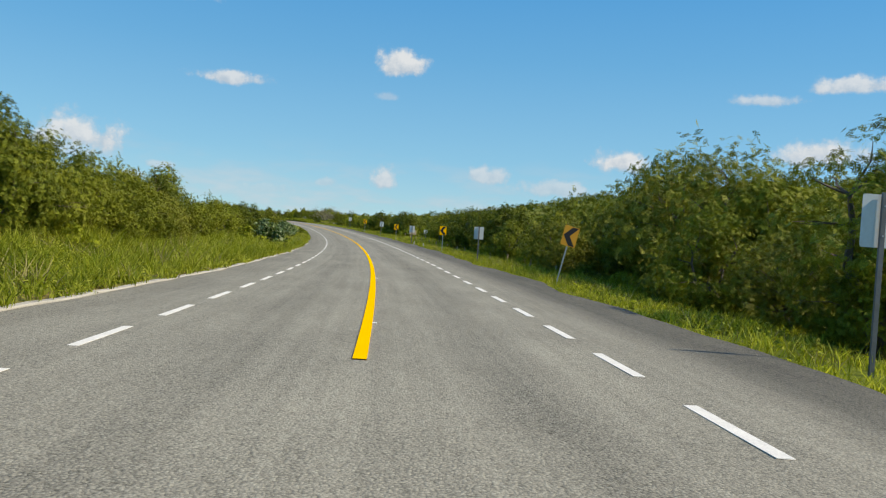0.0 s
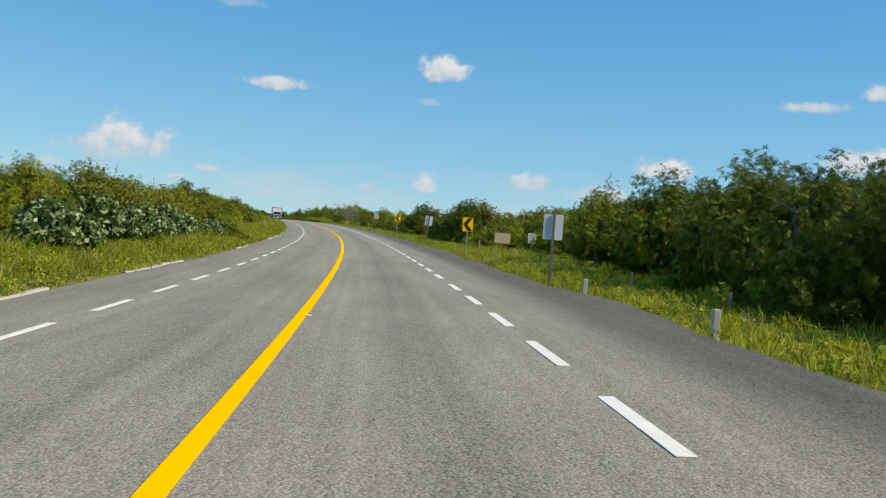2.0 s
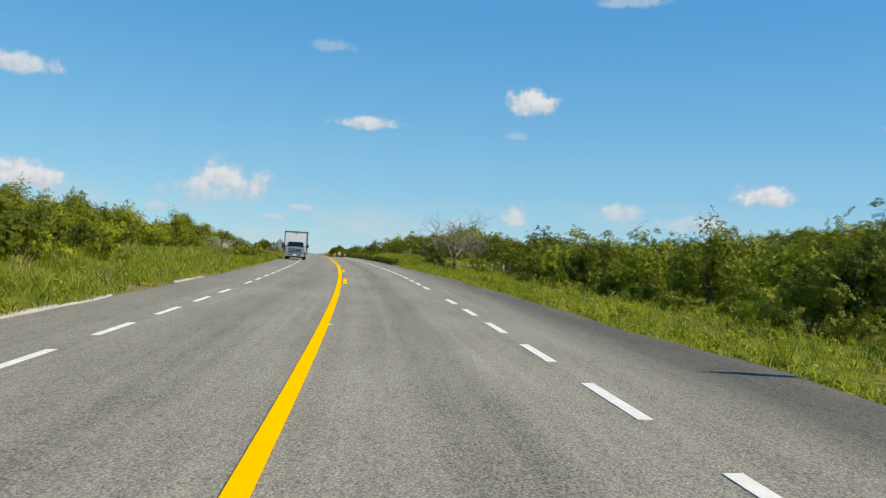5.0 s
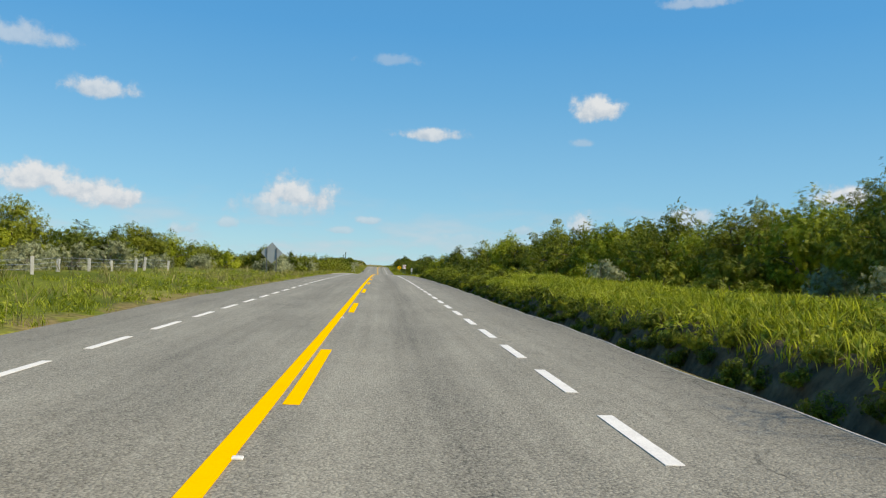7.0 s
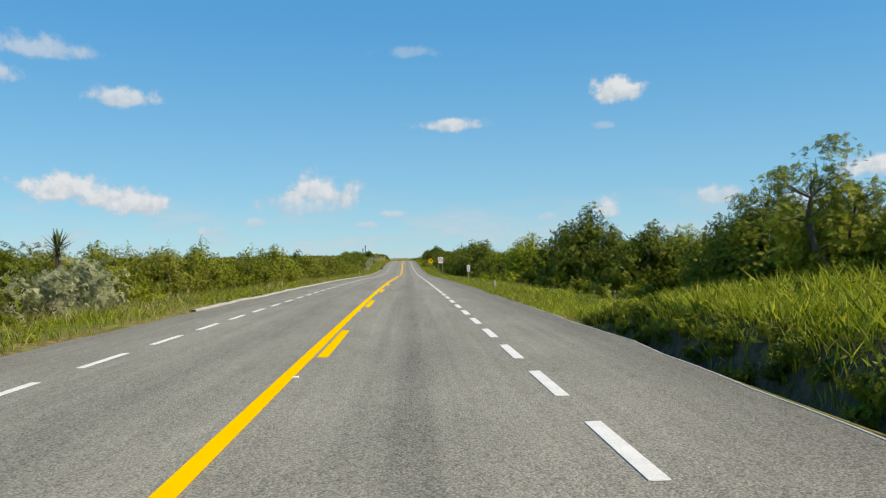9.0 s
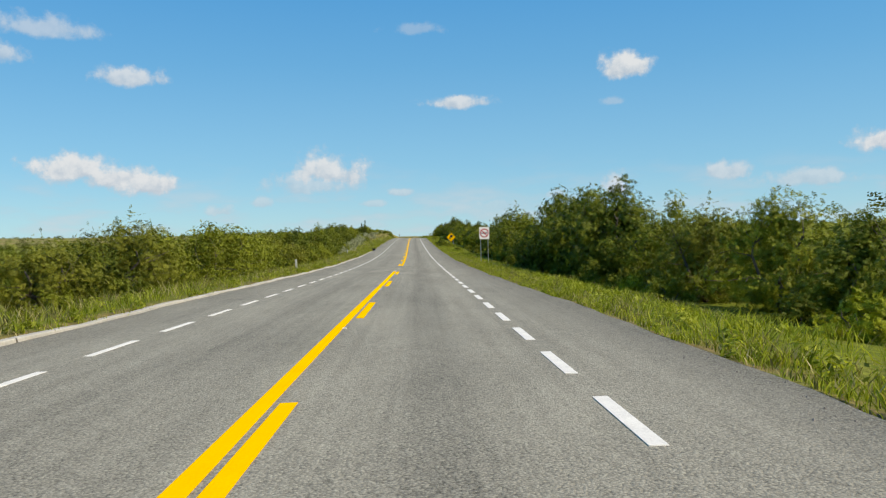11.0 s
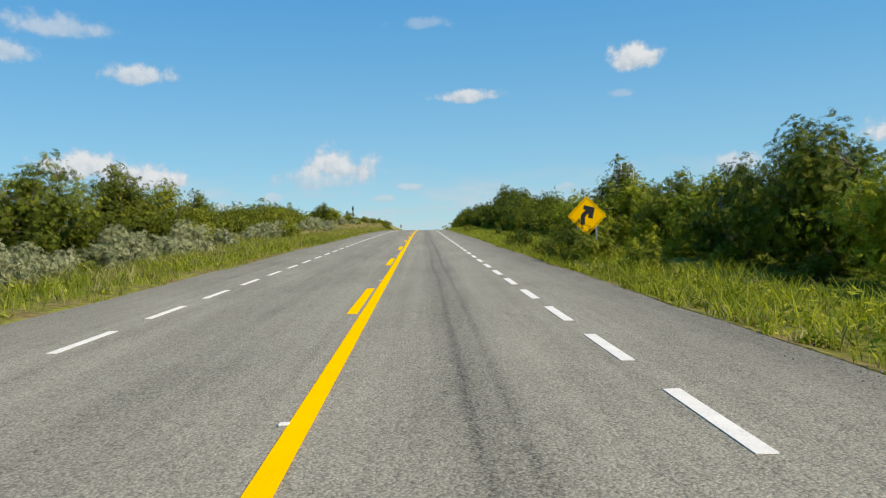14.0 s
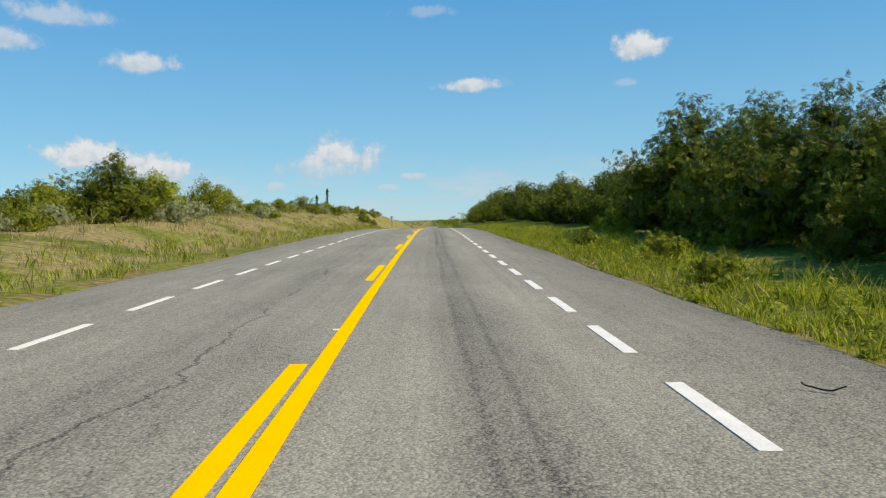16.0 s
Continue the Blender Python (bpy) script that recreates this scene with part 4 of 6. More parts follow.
def marker_post(s, lat, h, label, lean=0.0, turn=0.0):
    t = thing("marker_post", stand(s, lat, turn, lean=lean), label, "post", "roadside marker posts")
    bm = bmesh.new()
    box(bm, -0.06, 0.06, -0.05, 0.05, -0.3, h, 0.012)
    part("shaft", bm, POST_PAINT, t)
    return t


def fence(name, s0, s1, lat, spacing, h, seed, label, wires=3, mat=None):
    """Concrete posts with slack wire."""
    rng = random.Random(seed)
    f = thing(name, pose(0, 0, 0), label, "fence", "wire fences")
    n = int((s1 - s0) / spacing)
    tops = []
    thick = 0.04 if mat else 0.06
    shape = box(bmesh.new(), -thick, thick, -thick, thick, -0.4, h, 0.012)
    me = bpy.data.meshes.new("post")
    shape.to_mesh(me)
    shape.free()
    me.materials.append(mat or POST_PAINT)
    for i in range(n + 1):
        s, l = s0 + i * spacing + rng.uniform(-0.25, 0.25), lat + rng.uniform(-0.2, 0.2)
        ob = new("post", me)
        ob.parent = f
        ob.matrix_world = stand(s, l, rng.uniform(0, 40), rng.uniform(-0.12, 0.08), tip=rng.uniform(-4, 4), lean=rng.uniform(-4, 4))
        tops.append((s, l))
    for k in range(wires):
        z = h * (0.35 + 0.27 * k)
        bm = bmesh.new()
        prev = None
        for s, l in tops:
            c = Vector(spot(s, l, z))
            vs = [bm.verts.new(c + Vector(d)) for d in ((0, 0, 0.006), (0.006, 0, -0.004), (-0.006, 0, -0.004))]
            if prev:
                for a in range(3):
                    bm.faces.new((prev[a], prev[(a + 1) % 3], vs[(a + 1) % 3], vs[a]))
            prev = vs
        part("wire", bm, STEEL, f)
    return f


# ---------------- the truck ----------------
def wheel(name, parent, x, y, r, w, side):
    bm = bmesh.new()
    rod(bm, (x - w / 2, y, r), (x + w / 2, y, r), r, sides=28)
    bmesh.ops.bevel(bm, geom=[e for e in bm.edges if len(e.link_faces) == 2 and e.calc_face_angle(0) > 1], offset=0.03, segments=2, affect="EDGES")
    t = part(name, bm, RUBBER, parent, "black tyre")
    rim = bmesh.new()
    xo = x + side * (w / 2 + 0.004)
    rod(rim, (xo - side * 0.05, y, r), (xo, y, r), r * 0.62, sides=24)
    for k in range(8):
        a = 2 * math.pi * k / 8
        rod(rim, (xo - side * 0.01, y + math.cos(a) * r * 0.38, r + math.sin(a) * r * 0.38), (xo + side * 0.012, y + math.cos(a) * r * 0.38, r + math.sin(a) * r * 0.38), 0.028, sides=8)
    rod(rim, (xo - side * 0.01, y, r), (xo + side * 0.04, y, r), r * 0.2, sides=16)
    part("rim", rim, CHROME, t, "bright steel rim")
    return t


def build_truck(s, lat):
    """A silver pickup cab with a white box body; it faces down its own -y."""
    t = thing("box_truck", stand(s, lat, 0, 0.012, True), "silver pickup truck with a white cargo box, on the road", "truck")
    W = 0.98
    # cab side profile (y back from the bumper, z)
    lower = [(0.12, 0.52), (0.12, 1.02), (0.20, 1.20), (1.28, 1.30), (1.36, 1.31), (2.52, 1.31), (2.52, 0.46), (1.62, 0.42), (1.56, 0.70), (1.38, 0.90), (1.08, 0.94), (0.80, 0.84), (0.62, 0.60), (0.58, 0.48)]
    bm = prism(bmesh.new(), lower, -W + 0.03, W - 0.03)
    bmesh.ops.bevel(bm, geom=[e for e in bm.edges if abs(e.verts[0].co.x - e.verts[1].co.x) < 1e-4], offset=0.035, segments=2, affect="EDGES")
    body = part("cab_body", bm, SILVER, t, "silver painted cab and bonnet")
    bulge = prism(bmesh.new(), [(0.30, 1.19), (1.25, 1.30), (1.20, 1.36), (0.42, 1.25)], -0.52, 0.52)
    bmesh.ops.bevel(bulge, geom=bulge.edges[:], offset=0.03, segments=2, affect="EDGES")
    part("bonnet_bulge", bulge, SILVER, body)
    upper = bmesh.new()
    base = [(-0.92, 1.33, 1.30), (0.92, 1.33, 1.30), (0.92, 2.50, 1.30), (-0.92, 2.50, 1.30)]
    top = [(-0.72, 1.98, 1.84), (0.72, 1.98, 1.84), (0.74, 2.48, 1.86), (-0.74, 2.48, 1.86)]
    vb, vt = [upper.verts.new(p) for p in base], [upper.verts.new(p) for p in top]
    upper.faces.new(vt)
    for i in range(4):
        upper.faces.new((vb[i], vb[(i + 1) % 4], vt[(i + 1) % 4], vt[i]))
    bmesh.ops.recalc_face_normals(upper, faces=upper.faces[:])
    bmesh.ops.bevel(upper, geom=upper.edges[:], offset=0.04, segments=2, affect="EDGES")
    cab = part("cab_roof", upper, SILVER, body)
    ws = bmesh.new()
    n = Vector((0, -0.64, 0.77)) * 0.012
    q = [Vector((-0.85, 1.37, 1.33)), Vector((0.85, 1.37, 1.33)), Vector((0.69, 1.94, 1.80)), Vector((-0.69, 1.94, 1.80))]
    f = [ws.verts.new(p + n) for p in q]
    g = [ws.verts.new(p - n) for p in q]
    ws.faces.new(f)
    ws.faces.new(g[::-1])
    for i in range(4):
        ws.faces.new((f[i], g[i], g[(i + 1) % 4], f[(i + 1) % 4]))
    bmesh.ops.recalc_face_normals(ws, faces=ws.faces[:])
    part("windscreen", ws, GLASS_DARK, t, "dark windscreen")
    for sx in (-1, 1):
        sw = bmesh.new()
        q = [(sx * 0.925, 1.62, 1.34), (sx * 0.925, 2.38, 1.34), (sx * 0.775, 2.36, 1.78), (sx * 0.775, 2.04, 1.78)]
        vs = [sw.verts.new(p) for p in q]
        vo = [sw.verts.new((p[0] + sx * 0.012, p[1], p[2] + 0.004)) for p in q]
        sw.faces.new(vs)
        sw.faces.new(vo[::-1])
        for i in range(4):
            sw.faces.new((vs[i], vo[i], vo[(i + 1) % 4], vs[(i + 1) % 4]))
        bmesh.ops.recalc_face_normals(sw, faces=sw.faces[:])
        part("side_window", sw, GLASS_DARK, t, "dark side window")
        door = prism(bmesh.new(), [(1.62, 0.52), (2.44, 0.52), (2.44, 1.27), (1.62, 1.27)], sx * (W - 0.035), sx * (W - 0.012))
        d = part("door", door, SILVER, body)
        part("handle", box(bmesh.new(), *sorted((sx * (W - 0.011), sx * (W + 0.015))), 2.22, 2.39, 1.10, 1.14, 0.008), CHROME, d, "bright handle")
        arm = rod(bmesh.new(), (sx * 0.93, 1.62, 1.36), (sx * 1.16, 1.60, 1.40), 0.03)
        mirror = part("mirror", box(arm, *sorted((sx * 1.10, sx * 1.34)), 1.56, 1.68, 1.24, 1.62, 0.03), DARK_PLASTIC, t, "tall black door mirror")
        lamp = prism(bmesh.new(), [(0.02, 0.72), (0.05, 1.12), (0.30, 1.14), (0.30, 0.72)], sx * 0.66, sx * 0.955)
        bmesh.ops.bevel(lamp, geom=lamp.edges[:], offset=0.02, segments=2, affect="EDGES")
        hl = part("headlight", lamp, LAMP_GLASS, t, "clear headlamp")
        part("indicator", box(bmesh.new(), *sorted((sx * 0.93, sx * 0.962)), 0.03, 0.16, 0.80, 0.98, 0.008), AMBER, hl, "amber side lens")
    gr = part("grille", box(bmesh.new(), -0.655, 0.655, 0.05, 0.16, 0.67, 1.13, 0.02), DARK_PLASTIC, t, "black grille with chrome bars")
    for z in (0.74, 0.88, 1.02):
        part("grille_bar", box(bmesh.new(), -0.62, 0.62, 0.015, 0.06, z - 0.026, z + 0.026, 0.012), CHROME, gr, "chrome bar")
    badge = bmesh.new()
    bmesh.ops.create_cone(badge, cap_ends=True, segments=24, radius1=1, radius2=1, depth=1, matrix=Matrix.LocRotScale((0, 0.005, 0.90), Euler((radians(90), 0, 0)), (0.17, 0.07, 0.03)))
    part("badge", badge, BOX_EDGE, gr, "plain oval badge")
    bp = prism(bmesh.new(), [(-0.10, 0.34), (-0.12, 0.52), (-0.06, 0.66), (0.14, 0.66), (0.14, 0.32)], -0.97, 0.97)
    bmesh.ops.bevel(bp, geom=bp.edges[:], offset=0.03, segments=2, affect="EDGES")
    bumper = part("bumper", bp, CHROME, t, "chrome front bumper")
    for x0, x1 in ((-0.66, -0.28), (0.28, 0.66)):
        part("air_slot", box(bmesh.new(), x0, x1, -0.126, -0.09, 0.43, 0.52, 0.01), DARK_PLASTIC, bumper)
    part("blank_plate", box(bmesh.new(), -0.16, 0.16, -0.135, -0.118, 0.42, 0.54, 0.004), SIGN_WHITE, bumper, "blank pale plate")
    part("valance", box(bmesh.new(), -0.85, 0.85, 0.0, 0.3, 0.20, 0.33, 0.02), DARK_PLASTIC, t)
    for x in (-0.5, -0.25, 0.0, 0.25, 0.5):
        part("roof_lamp", box(bmesh.new(), x - 0.05, x + 0.05, 2.02, 2.10, 1.855, 1.885, 0.01), LAMP_GLASS, cab, "small pale roof lamp")
    # chassis and box
    part("chassis", box(bmesh.new(), -0.45, 0.45, 0.9, 5.7, 0.48, 0.66, 0.01), DARK_PLASTIC, t)
    bx = part("cargo_box", box(bmesh.new(), -1.17, 1.17, 2.70, 5.95, 0.84, 2.92), BOX_WHITE, t, "plain white cargo box")
    for sx in (-1, 1):
        part("corner_post", box(bmesh.new(), sx * 1.17 - 0.055, sx * 1.17 + 0.055, 2.66, 2.76, 0.80, 2.97, 0.02), BOX_EDGE, bx, "dark aluminium corner")
        part("top_rail", box(bmesh.new(), sx * 1.17 - 0.03, sx * 1.17 + 0.03, 2.77, 5.97, 2.87, 2.96, 0.01), BOX_EDGE, bx)
        part("bottom_rail", box(bmesh.new(), sx * 1.17 - 0.03, sx * 1.17 + 0.03, 2.77, 5.97, 0.76, 0.86, 0.01), BOX_EDGE, bx)
        wheel("wheel", t, sx * 0.84, 1.08, 0.39, 0.26, sx)
        wheel("wheel", t, sx * 0.86, 4.3, 0.39, 0.42, sx)
        part("mud_panel", box(bmesh.new(), sx * 1.05 - 0.02, sx * 1.05 + 0.02, 2.95, 3.75, 0.34, 0.78, 0.01), MUD_FLAP, t, "dusty beige side panel")
        part("mud_flap", box(bmesh.new(), sx * 0.86 - 0.25, sx * 0.86 + 0.25, 4.80, 4.83, 0.15, 0.72), MUD_FLAP, t)
    part("front_rail", box(bmesh.new(), -1.11, 1.11, 2.66, 2.72, 2.86, 2.96, 0.01), BOX_EDGE, bx)
    t.scale = (0.93, 0.93, 0.93)
    part("box_lamp", box(bmesh.new(), -0.05, 0.05, 2.67, 2.698, 2.66, 2.80, 0.01), DARK_PLASTIC, bx, "small dark lamp")
    return t

# ---------------- plants ----------------
def tube(points, radii, sides=5):
    """Rings along a bent line; returns vertices and faces."""
    points = [Vector(p) for p in points]
    v, f = [], []
    for i, p in enumerate(points):
        d = (points[min(i + 1, len(points) - 1)] - points[max(i - 1, 0)]).normalized()
        a = d.orthogonal().normalized()
        b = d.cross(a)
        for k in range(sides):
            t = 2 * math.pi * k / sides
            v.append(p + (a * math.cos(t) + b * math.sin(t)) * radii[i])
    for i in range(len(points) - 1):
        for k in range(sides):
            f.append((i * sides + k, i * sides + (k + 1) % sides, (i + 1) * sides + (k + 1) % sides, (i + 1) * sides + k))
    return v, f


def bent(rng, a, b, n, wobble):
    a, b = Vector(a), Vector(b)
    out = []
    for i in range(n + 1):
        u = i / n
        w = wobble * math.sin(math.pi * u)
        out.append(a.lerp(b, u) + Vector((rng.uniform(-1, 1), rng.uniform(-1, 1), rng.uniform(-0.4, 0.6))) * w)
    return out


def unit(a):
    return a / np.maximum(np.linalg.norm(a, axis=1), 1e-6)[:, None]


def leaves(rs, centres, length, width, facing=None, loose=0.75):
    """Pointed leaf blades, one four-cornered face each; they turn to the light side of their clump."""
    n = len(centres)
    out = unit(rs.normal(size=(n, 3)))
    if facing is not None:
        out = unit(facing + loose * out)
    a = unit(np.cross(out, rs.normal(size=(n, 3))))
    b = np.cross(out, a)
    ln = length * rs.uniform(0.6, 1.3, (n, 1))
    wd = width * rs.uniform(0.7, 1.3, (n, 1))
    v = np.stack([centres - a * ln * 0.5, centres + b * wd, centres + a * ln * 0.5, centres - b * wd], 1).reshape(-1, 3)
    return v, np.arange(4 * n).reshape(n, 4)


def tree_meshes(seed, height, radius, clumps, per, leaf, low=0.02, puff=0.34, stems=3, shoots=1, core=0.2, limb_every=4):
    """Stems and limbs to each clump of leaves; the clumps fill an uneven crown."""
    rng, rs = random.Random(seed), np.random.RandomState(seed)
    heads = []
    while len(heads) < clumps:
        u = Vector((rng.gauss(0, 1), rng.gauss(0, 1), rng.gauss(0, 1))).normalized() * rng.uniform(0.4, 1.0) ** 0.4
        z = low + (1 - low) * (0.5 + 0.5 * u.z)
        # widest at a third, ragged outline
        wide = math.sin(math.pi * min(1, (z - low) / (1 - low) * 0.72 + 0.26)) ** 0.7
        ang = math.atan2(u.y, u.x)
        rag = 1 + 0.22 * math.sin(3 * ang + seed) + 0.12 * math.sin(7 * ang + 2 * seed) + rng.uniform(-0.1, 0.1)
        top = 1 + 0.10 * math.sin(2 * ang + seed * 1.3) + rng.uniform(-0.08, 0.08)
        r = math.hypot(u.x, u.y)
        heads.append(Vector((math.cos(ang) * r * radius * wide * rag, math.sin(ang) * r * radius * wide * rag, z * height * top * 0.93)))
    V, F = [], []
    forks = []
    for k in range(stems):
        a = 2 * math.pi * (k + rng.uniform(-0.3, 0.3)) / stems
        tip = Vector((math.cos(a) * radius * 0.35, math.sin(a) * radius * 0.35, height * rng.uniform(0.45, 0.7)))
        pts = bent(rng, (math.cos(a) * 0.08, math.sin(a) * 0.08, -0.15), tip, 5, 0.15 * radius)
        rad = [0.028 * height * (1 - 0.65 * i / 5) * rng.uniform(0.8, 1.2) for i in range(6)]
        v, f = tube(pts, rad, 5)
        F += [tuple(i + len(V) for i in q) for q in f]
        V += v
        forks += pts[2:]
    for h in heads[::limb_every]:
        base = min(forks, key=lambda p: (p - h).length + (2 if p.z > h.z else 0))
        pts = bent(rng, base, h, 3, 0.12 * (h - base).length)
        v, f = tube(pts, [0.008 * height, 0.006 * height, 0.004 * height, 0.0015 * height], 3)
        F += [tuple(i + len(V) for i in q) for q in f]
        V += v
    trunk = np_mesh("trunk", [tuple(p) for p in V], F)
    trunk.materials.append(BARK)
    centres, facing = [], []
    heart = Vector((0, 0, height * 0.45))
    for h in heads:
        n = int(per * rng.uniform(0.6, 1.4))
        size = puff * radius * rng.uniform(0.6, 1.25)
        u = unit(rs.normal(size=(n, 3)))
        r = rs.uniform(0.3, 1.0, (n, 1)) ** 0.5
        centres.append(np.array(h) + u * r * np.array([1, 1, 0.7]) * size)
        facing.append(u * 0.7 + np.array((h - heart).normalized()) * 0.6 + np.array([0, 0, 0.25]))
        # leafy shoots that break the outline
        if h.z > height * 0.5 and shoots:
            for _ in range(shoots):
                d = ((h - heart).normalized() * 0.8 + Vector((rng.gauss(0, 0.5), rng.gauss(0, 0.5), 0.55 + rng.random() * 0.5))).normalized()
                m = max(6, n // 7)
                t = rs.uniform(0.1, 1, (m, 1))
                ln = size * rng.uniform(0.55, 0.95)
                centres.append(np.array(h) + np.array(d) * t * ln + rs.normal(size=(m, 3)) * size * 0.2 * (1.15 - t))
                facing.append(rs.normal(size=(m, 3)) + np.array([0, 0, 0.4]))
    centres, facing = np.concatenate(centres), np.concatenate(facing)
    centres[:, 2] = np.abs(centres[:, 2] - 0.05) + 0.05
    v, f = leaves(rs, centres, *leaf, facing)
    # coarse leaves deep inside
    n = int(clumps * per * core)
    pick = rs.randint(0, len(heads), n)
    c = np.array([tuple(h) for h in heads])[pick] * rs.uniform(0.5, 0.92, (n, 1))
    v2, f2 = leaves(rs, c, leaf[0] * 2.0, leaf[1] * 2.6)
    v, f = np.concatenate([v, v2]), np.concatenate([f, f2 + len(v)])
    return trunk, v, f


def tree_kind(name, seed, height, radius, clumps, per, leaf, mat, label, category="tree", **kw):
    trunk, v, f = tree_meshes(seed, height, radius, clumps, per, leaf, **kw)
    t = thing(name, pose(0, 0, -60), label, category, "roadside scrub")
    hang("trunk", trunk, None, t)
    crown = np_mesh("crown", v, f)
    hang("crown", crown, mat, t)
    return t


def plant(kind, s, lat, size=1.0, turn=0.0, sink=0.0, tall=1.0):
    c = copy_thing(kind, stand(s, lat, turn, -sink))
    c.scale = (size, size, size * tall)
    return c


OLIVE, DEEP, LIME, GREY, BROWN, FAR_OLIVE, BACK_OLIVE, BACK_GREEN = LEAF
KINDS = {
    "mesquite": [tree_kind("mesquite_tree", 11 + i, 4.4, 2.9, 100, 34, (0.27, 0.085), (OLIVE, OLIVE, BROWN)[i], "feathery olive green mesquite tree in the roadside scrub", stems=4, puff=0.27) for i in range(3)],
    "dark": [tree_kind("ebony_tree", 21 + i, 4.9, 2.8, 88, 36, (0.28, 0.10), DEEP, "dense dark green tree in the roadside thicket", stems=3, core=0.45, puff=0.28) for i in range(3)],
    "lime": [tree_kind("huisache_tree", 31 + i, 4.3, 2.7, 76, 36, (0.28, 0.10), LIME, "yellow-green leafy tree in the roadside thicket", stems=3, puff=0.28) for i in range(2)],
    "far": [tree_kind("thicket_tree", 41 + i, 4.6, 3.2, 32, 22, (0.60, 0.22), (BACK_OLIVE, BACK_GREEN, BACK_OLIVE, LIME)[i], "green tree standing back in the thicket", stems=2, shoots=0) for i in range(4)],
    "bush": [tree_kind("thorn_bush", 51 + i, 1.5, 1.25, 22, 26, (0.24, 0.09), (OLIVE, DEEP, LIME)[i], "low rounded green thorn bush", "bush", stems=3) for i in range(3)],
    "mound": [tree_kind("leafy_shrub", 91 + i, 0.85, 1.0, 22, 24, (0.20, 0.075), (OLIVE, BACK_GREEN, DEEP)[i], "low spreading leafy shrub on the cut bank", "bush", stems=3, shoots=0) for i in range(3)],
    "grey": [tree_kind("silver_bush", 61 + i, 1.5, 1.3, 22, 26, (0.22, 0.085), GREY, "silvery grey-green leafy bush", "bush", stems=4) for i in range(2)],
    "sparse": [tree_kind("airy_tree", 71 + i, 5.6, 2.3, 58, 40, (0.30, 0.085), (OLIVE, OLIVE)[i], "tall airy tree with thin olive green foliage", low=0.25, puff=0.26, stems=3, shoots=1, core=0.10, limb_every=2) for i in range(2)],
    "broad": [tree_kind("broadleaf_bush", 81, 1.7, 1.5, 26, 44, (0.19, 0.08), BROAD_LEAF, "broad-leaved dark green bush with pale leaf edges", "bush", stems=4, shoots=0)],
}


def thicket(s0, s1, lat0, lat1, every, mix, size, seed, tall=1.0, sink=0.1):
    """A belt of trees and bushes along the road."""
    rng = random.Random(seed)
    s = s0
    while s < s1:
        name = rng.choice(mix)
        k = rng.choice(KINDS[name])
        plant(k, s, rng.uniform(lat0, lat1), rng.uniform(*size), rng.uniform(0, 360), sink, tall * rng.uniform(0.9, 1.08))
        s += every * rng.uniform(0.6, 1.4)


def yucca(s, lat, height, seed, label, n=70, length=0.7):
    rng = random.Random(seed)
    t = thing("yucca", stand(s, lat, sink_turn(seed)), label, "yucca")
    v, f = tube(bent(rng, (0, 0, -0.1), (0.05, 0.03, height), 4, 0.05), [0.13, 0.12, 0.11, 0.10, 0.08], 8)
    me = np_mesh("stem", [tuple(p) for p in v], f)
    hang("stem", me, BARK, t)
    V = []
    for i in range(n):
        a, e = rng.uniform(0, 2 * math.pi), radians(rng.uniform(-35, 85))
        d = np.array([math.cos(a) * math.cos(e), math.sin(a) * math.cos(e), math.sin(e)])
        side = np.array([-math.sin(a), math.cos(a), 0]) * 0.028
        p = np.array([0.05, 0.03, height - 0.15 + 0.2 * rng.random()])
        q = p + d * length * rng.uniform(0.7, 1.1)
        V += [p - side * 0.6, p + side * 0.6, p * 0.4 + q * 0.6 + side, q, p * 0.4 + q * 0.6 - side]
    bm = bmesh.new()
    for k in range(0, len(V), 5):
        w = [bm.verts.new(tuple(p)) for p in V[k:k + 5]]
        bm.faces.new((w[0], w[1], w[2], w[4]))
        bm.faces.new((w[2], w[3], w[4]))
    part("leaf_rosette", bm, YUCCA, t, "stiff pointed blades")
    return t


def sink_turn(seed):
    return (seed * 37) % 360


def column_yucca(s, lat, height, seed, label):
    """A tall yucca, clothed in blades down its stem."""
    rng = random.Random(seed)
    t = thing("tall_yucca", stand(s, lat), label, "yucca")
    v, f = tube(bent(rng, (0, 0, -0.2), (0.1, 0, height * 0.9), 4, 0.08), [0.22, 0.2, 0.18, 0.16, 0.1], 8)
    hang("stem", np_mesh("stem", [tuple(p) for p in v], f), BARK, t)
    bm = bmesh.new()
    for i in range(260):
        a, u = rng.uniform(0, 2 * math.pi), rng.random()
        e = radians(-50 + 120 * u + rng.uniform(-15, 15))
        p = Vector((0.1 * u, 0, height * (0.55 + 0.42 * u)))
        d = Vector((math.cos(a) * math.cos(e), math.sin(a) * math.cos(e), math.sin(e))) * 0.75
        side = Vector((-math.sin(a), math.cos(a), 0)) * 0.09
        w = [bm.verts.new(p - side), bm.verts.new(p + side), bm.verts.new(p + d)]
        bm.faces.new(w)
    part("leaf_column", bm, YUCCA, t, "dark green blades")
    return t


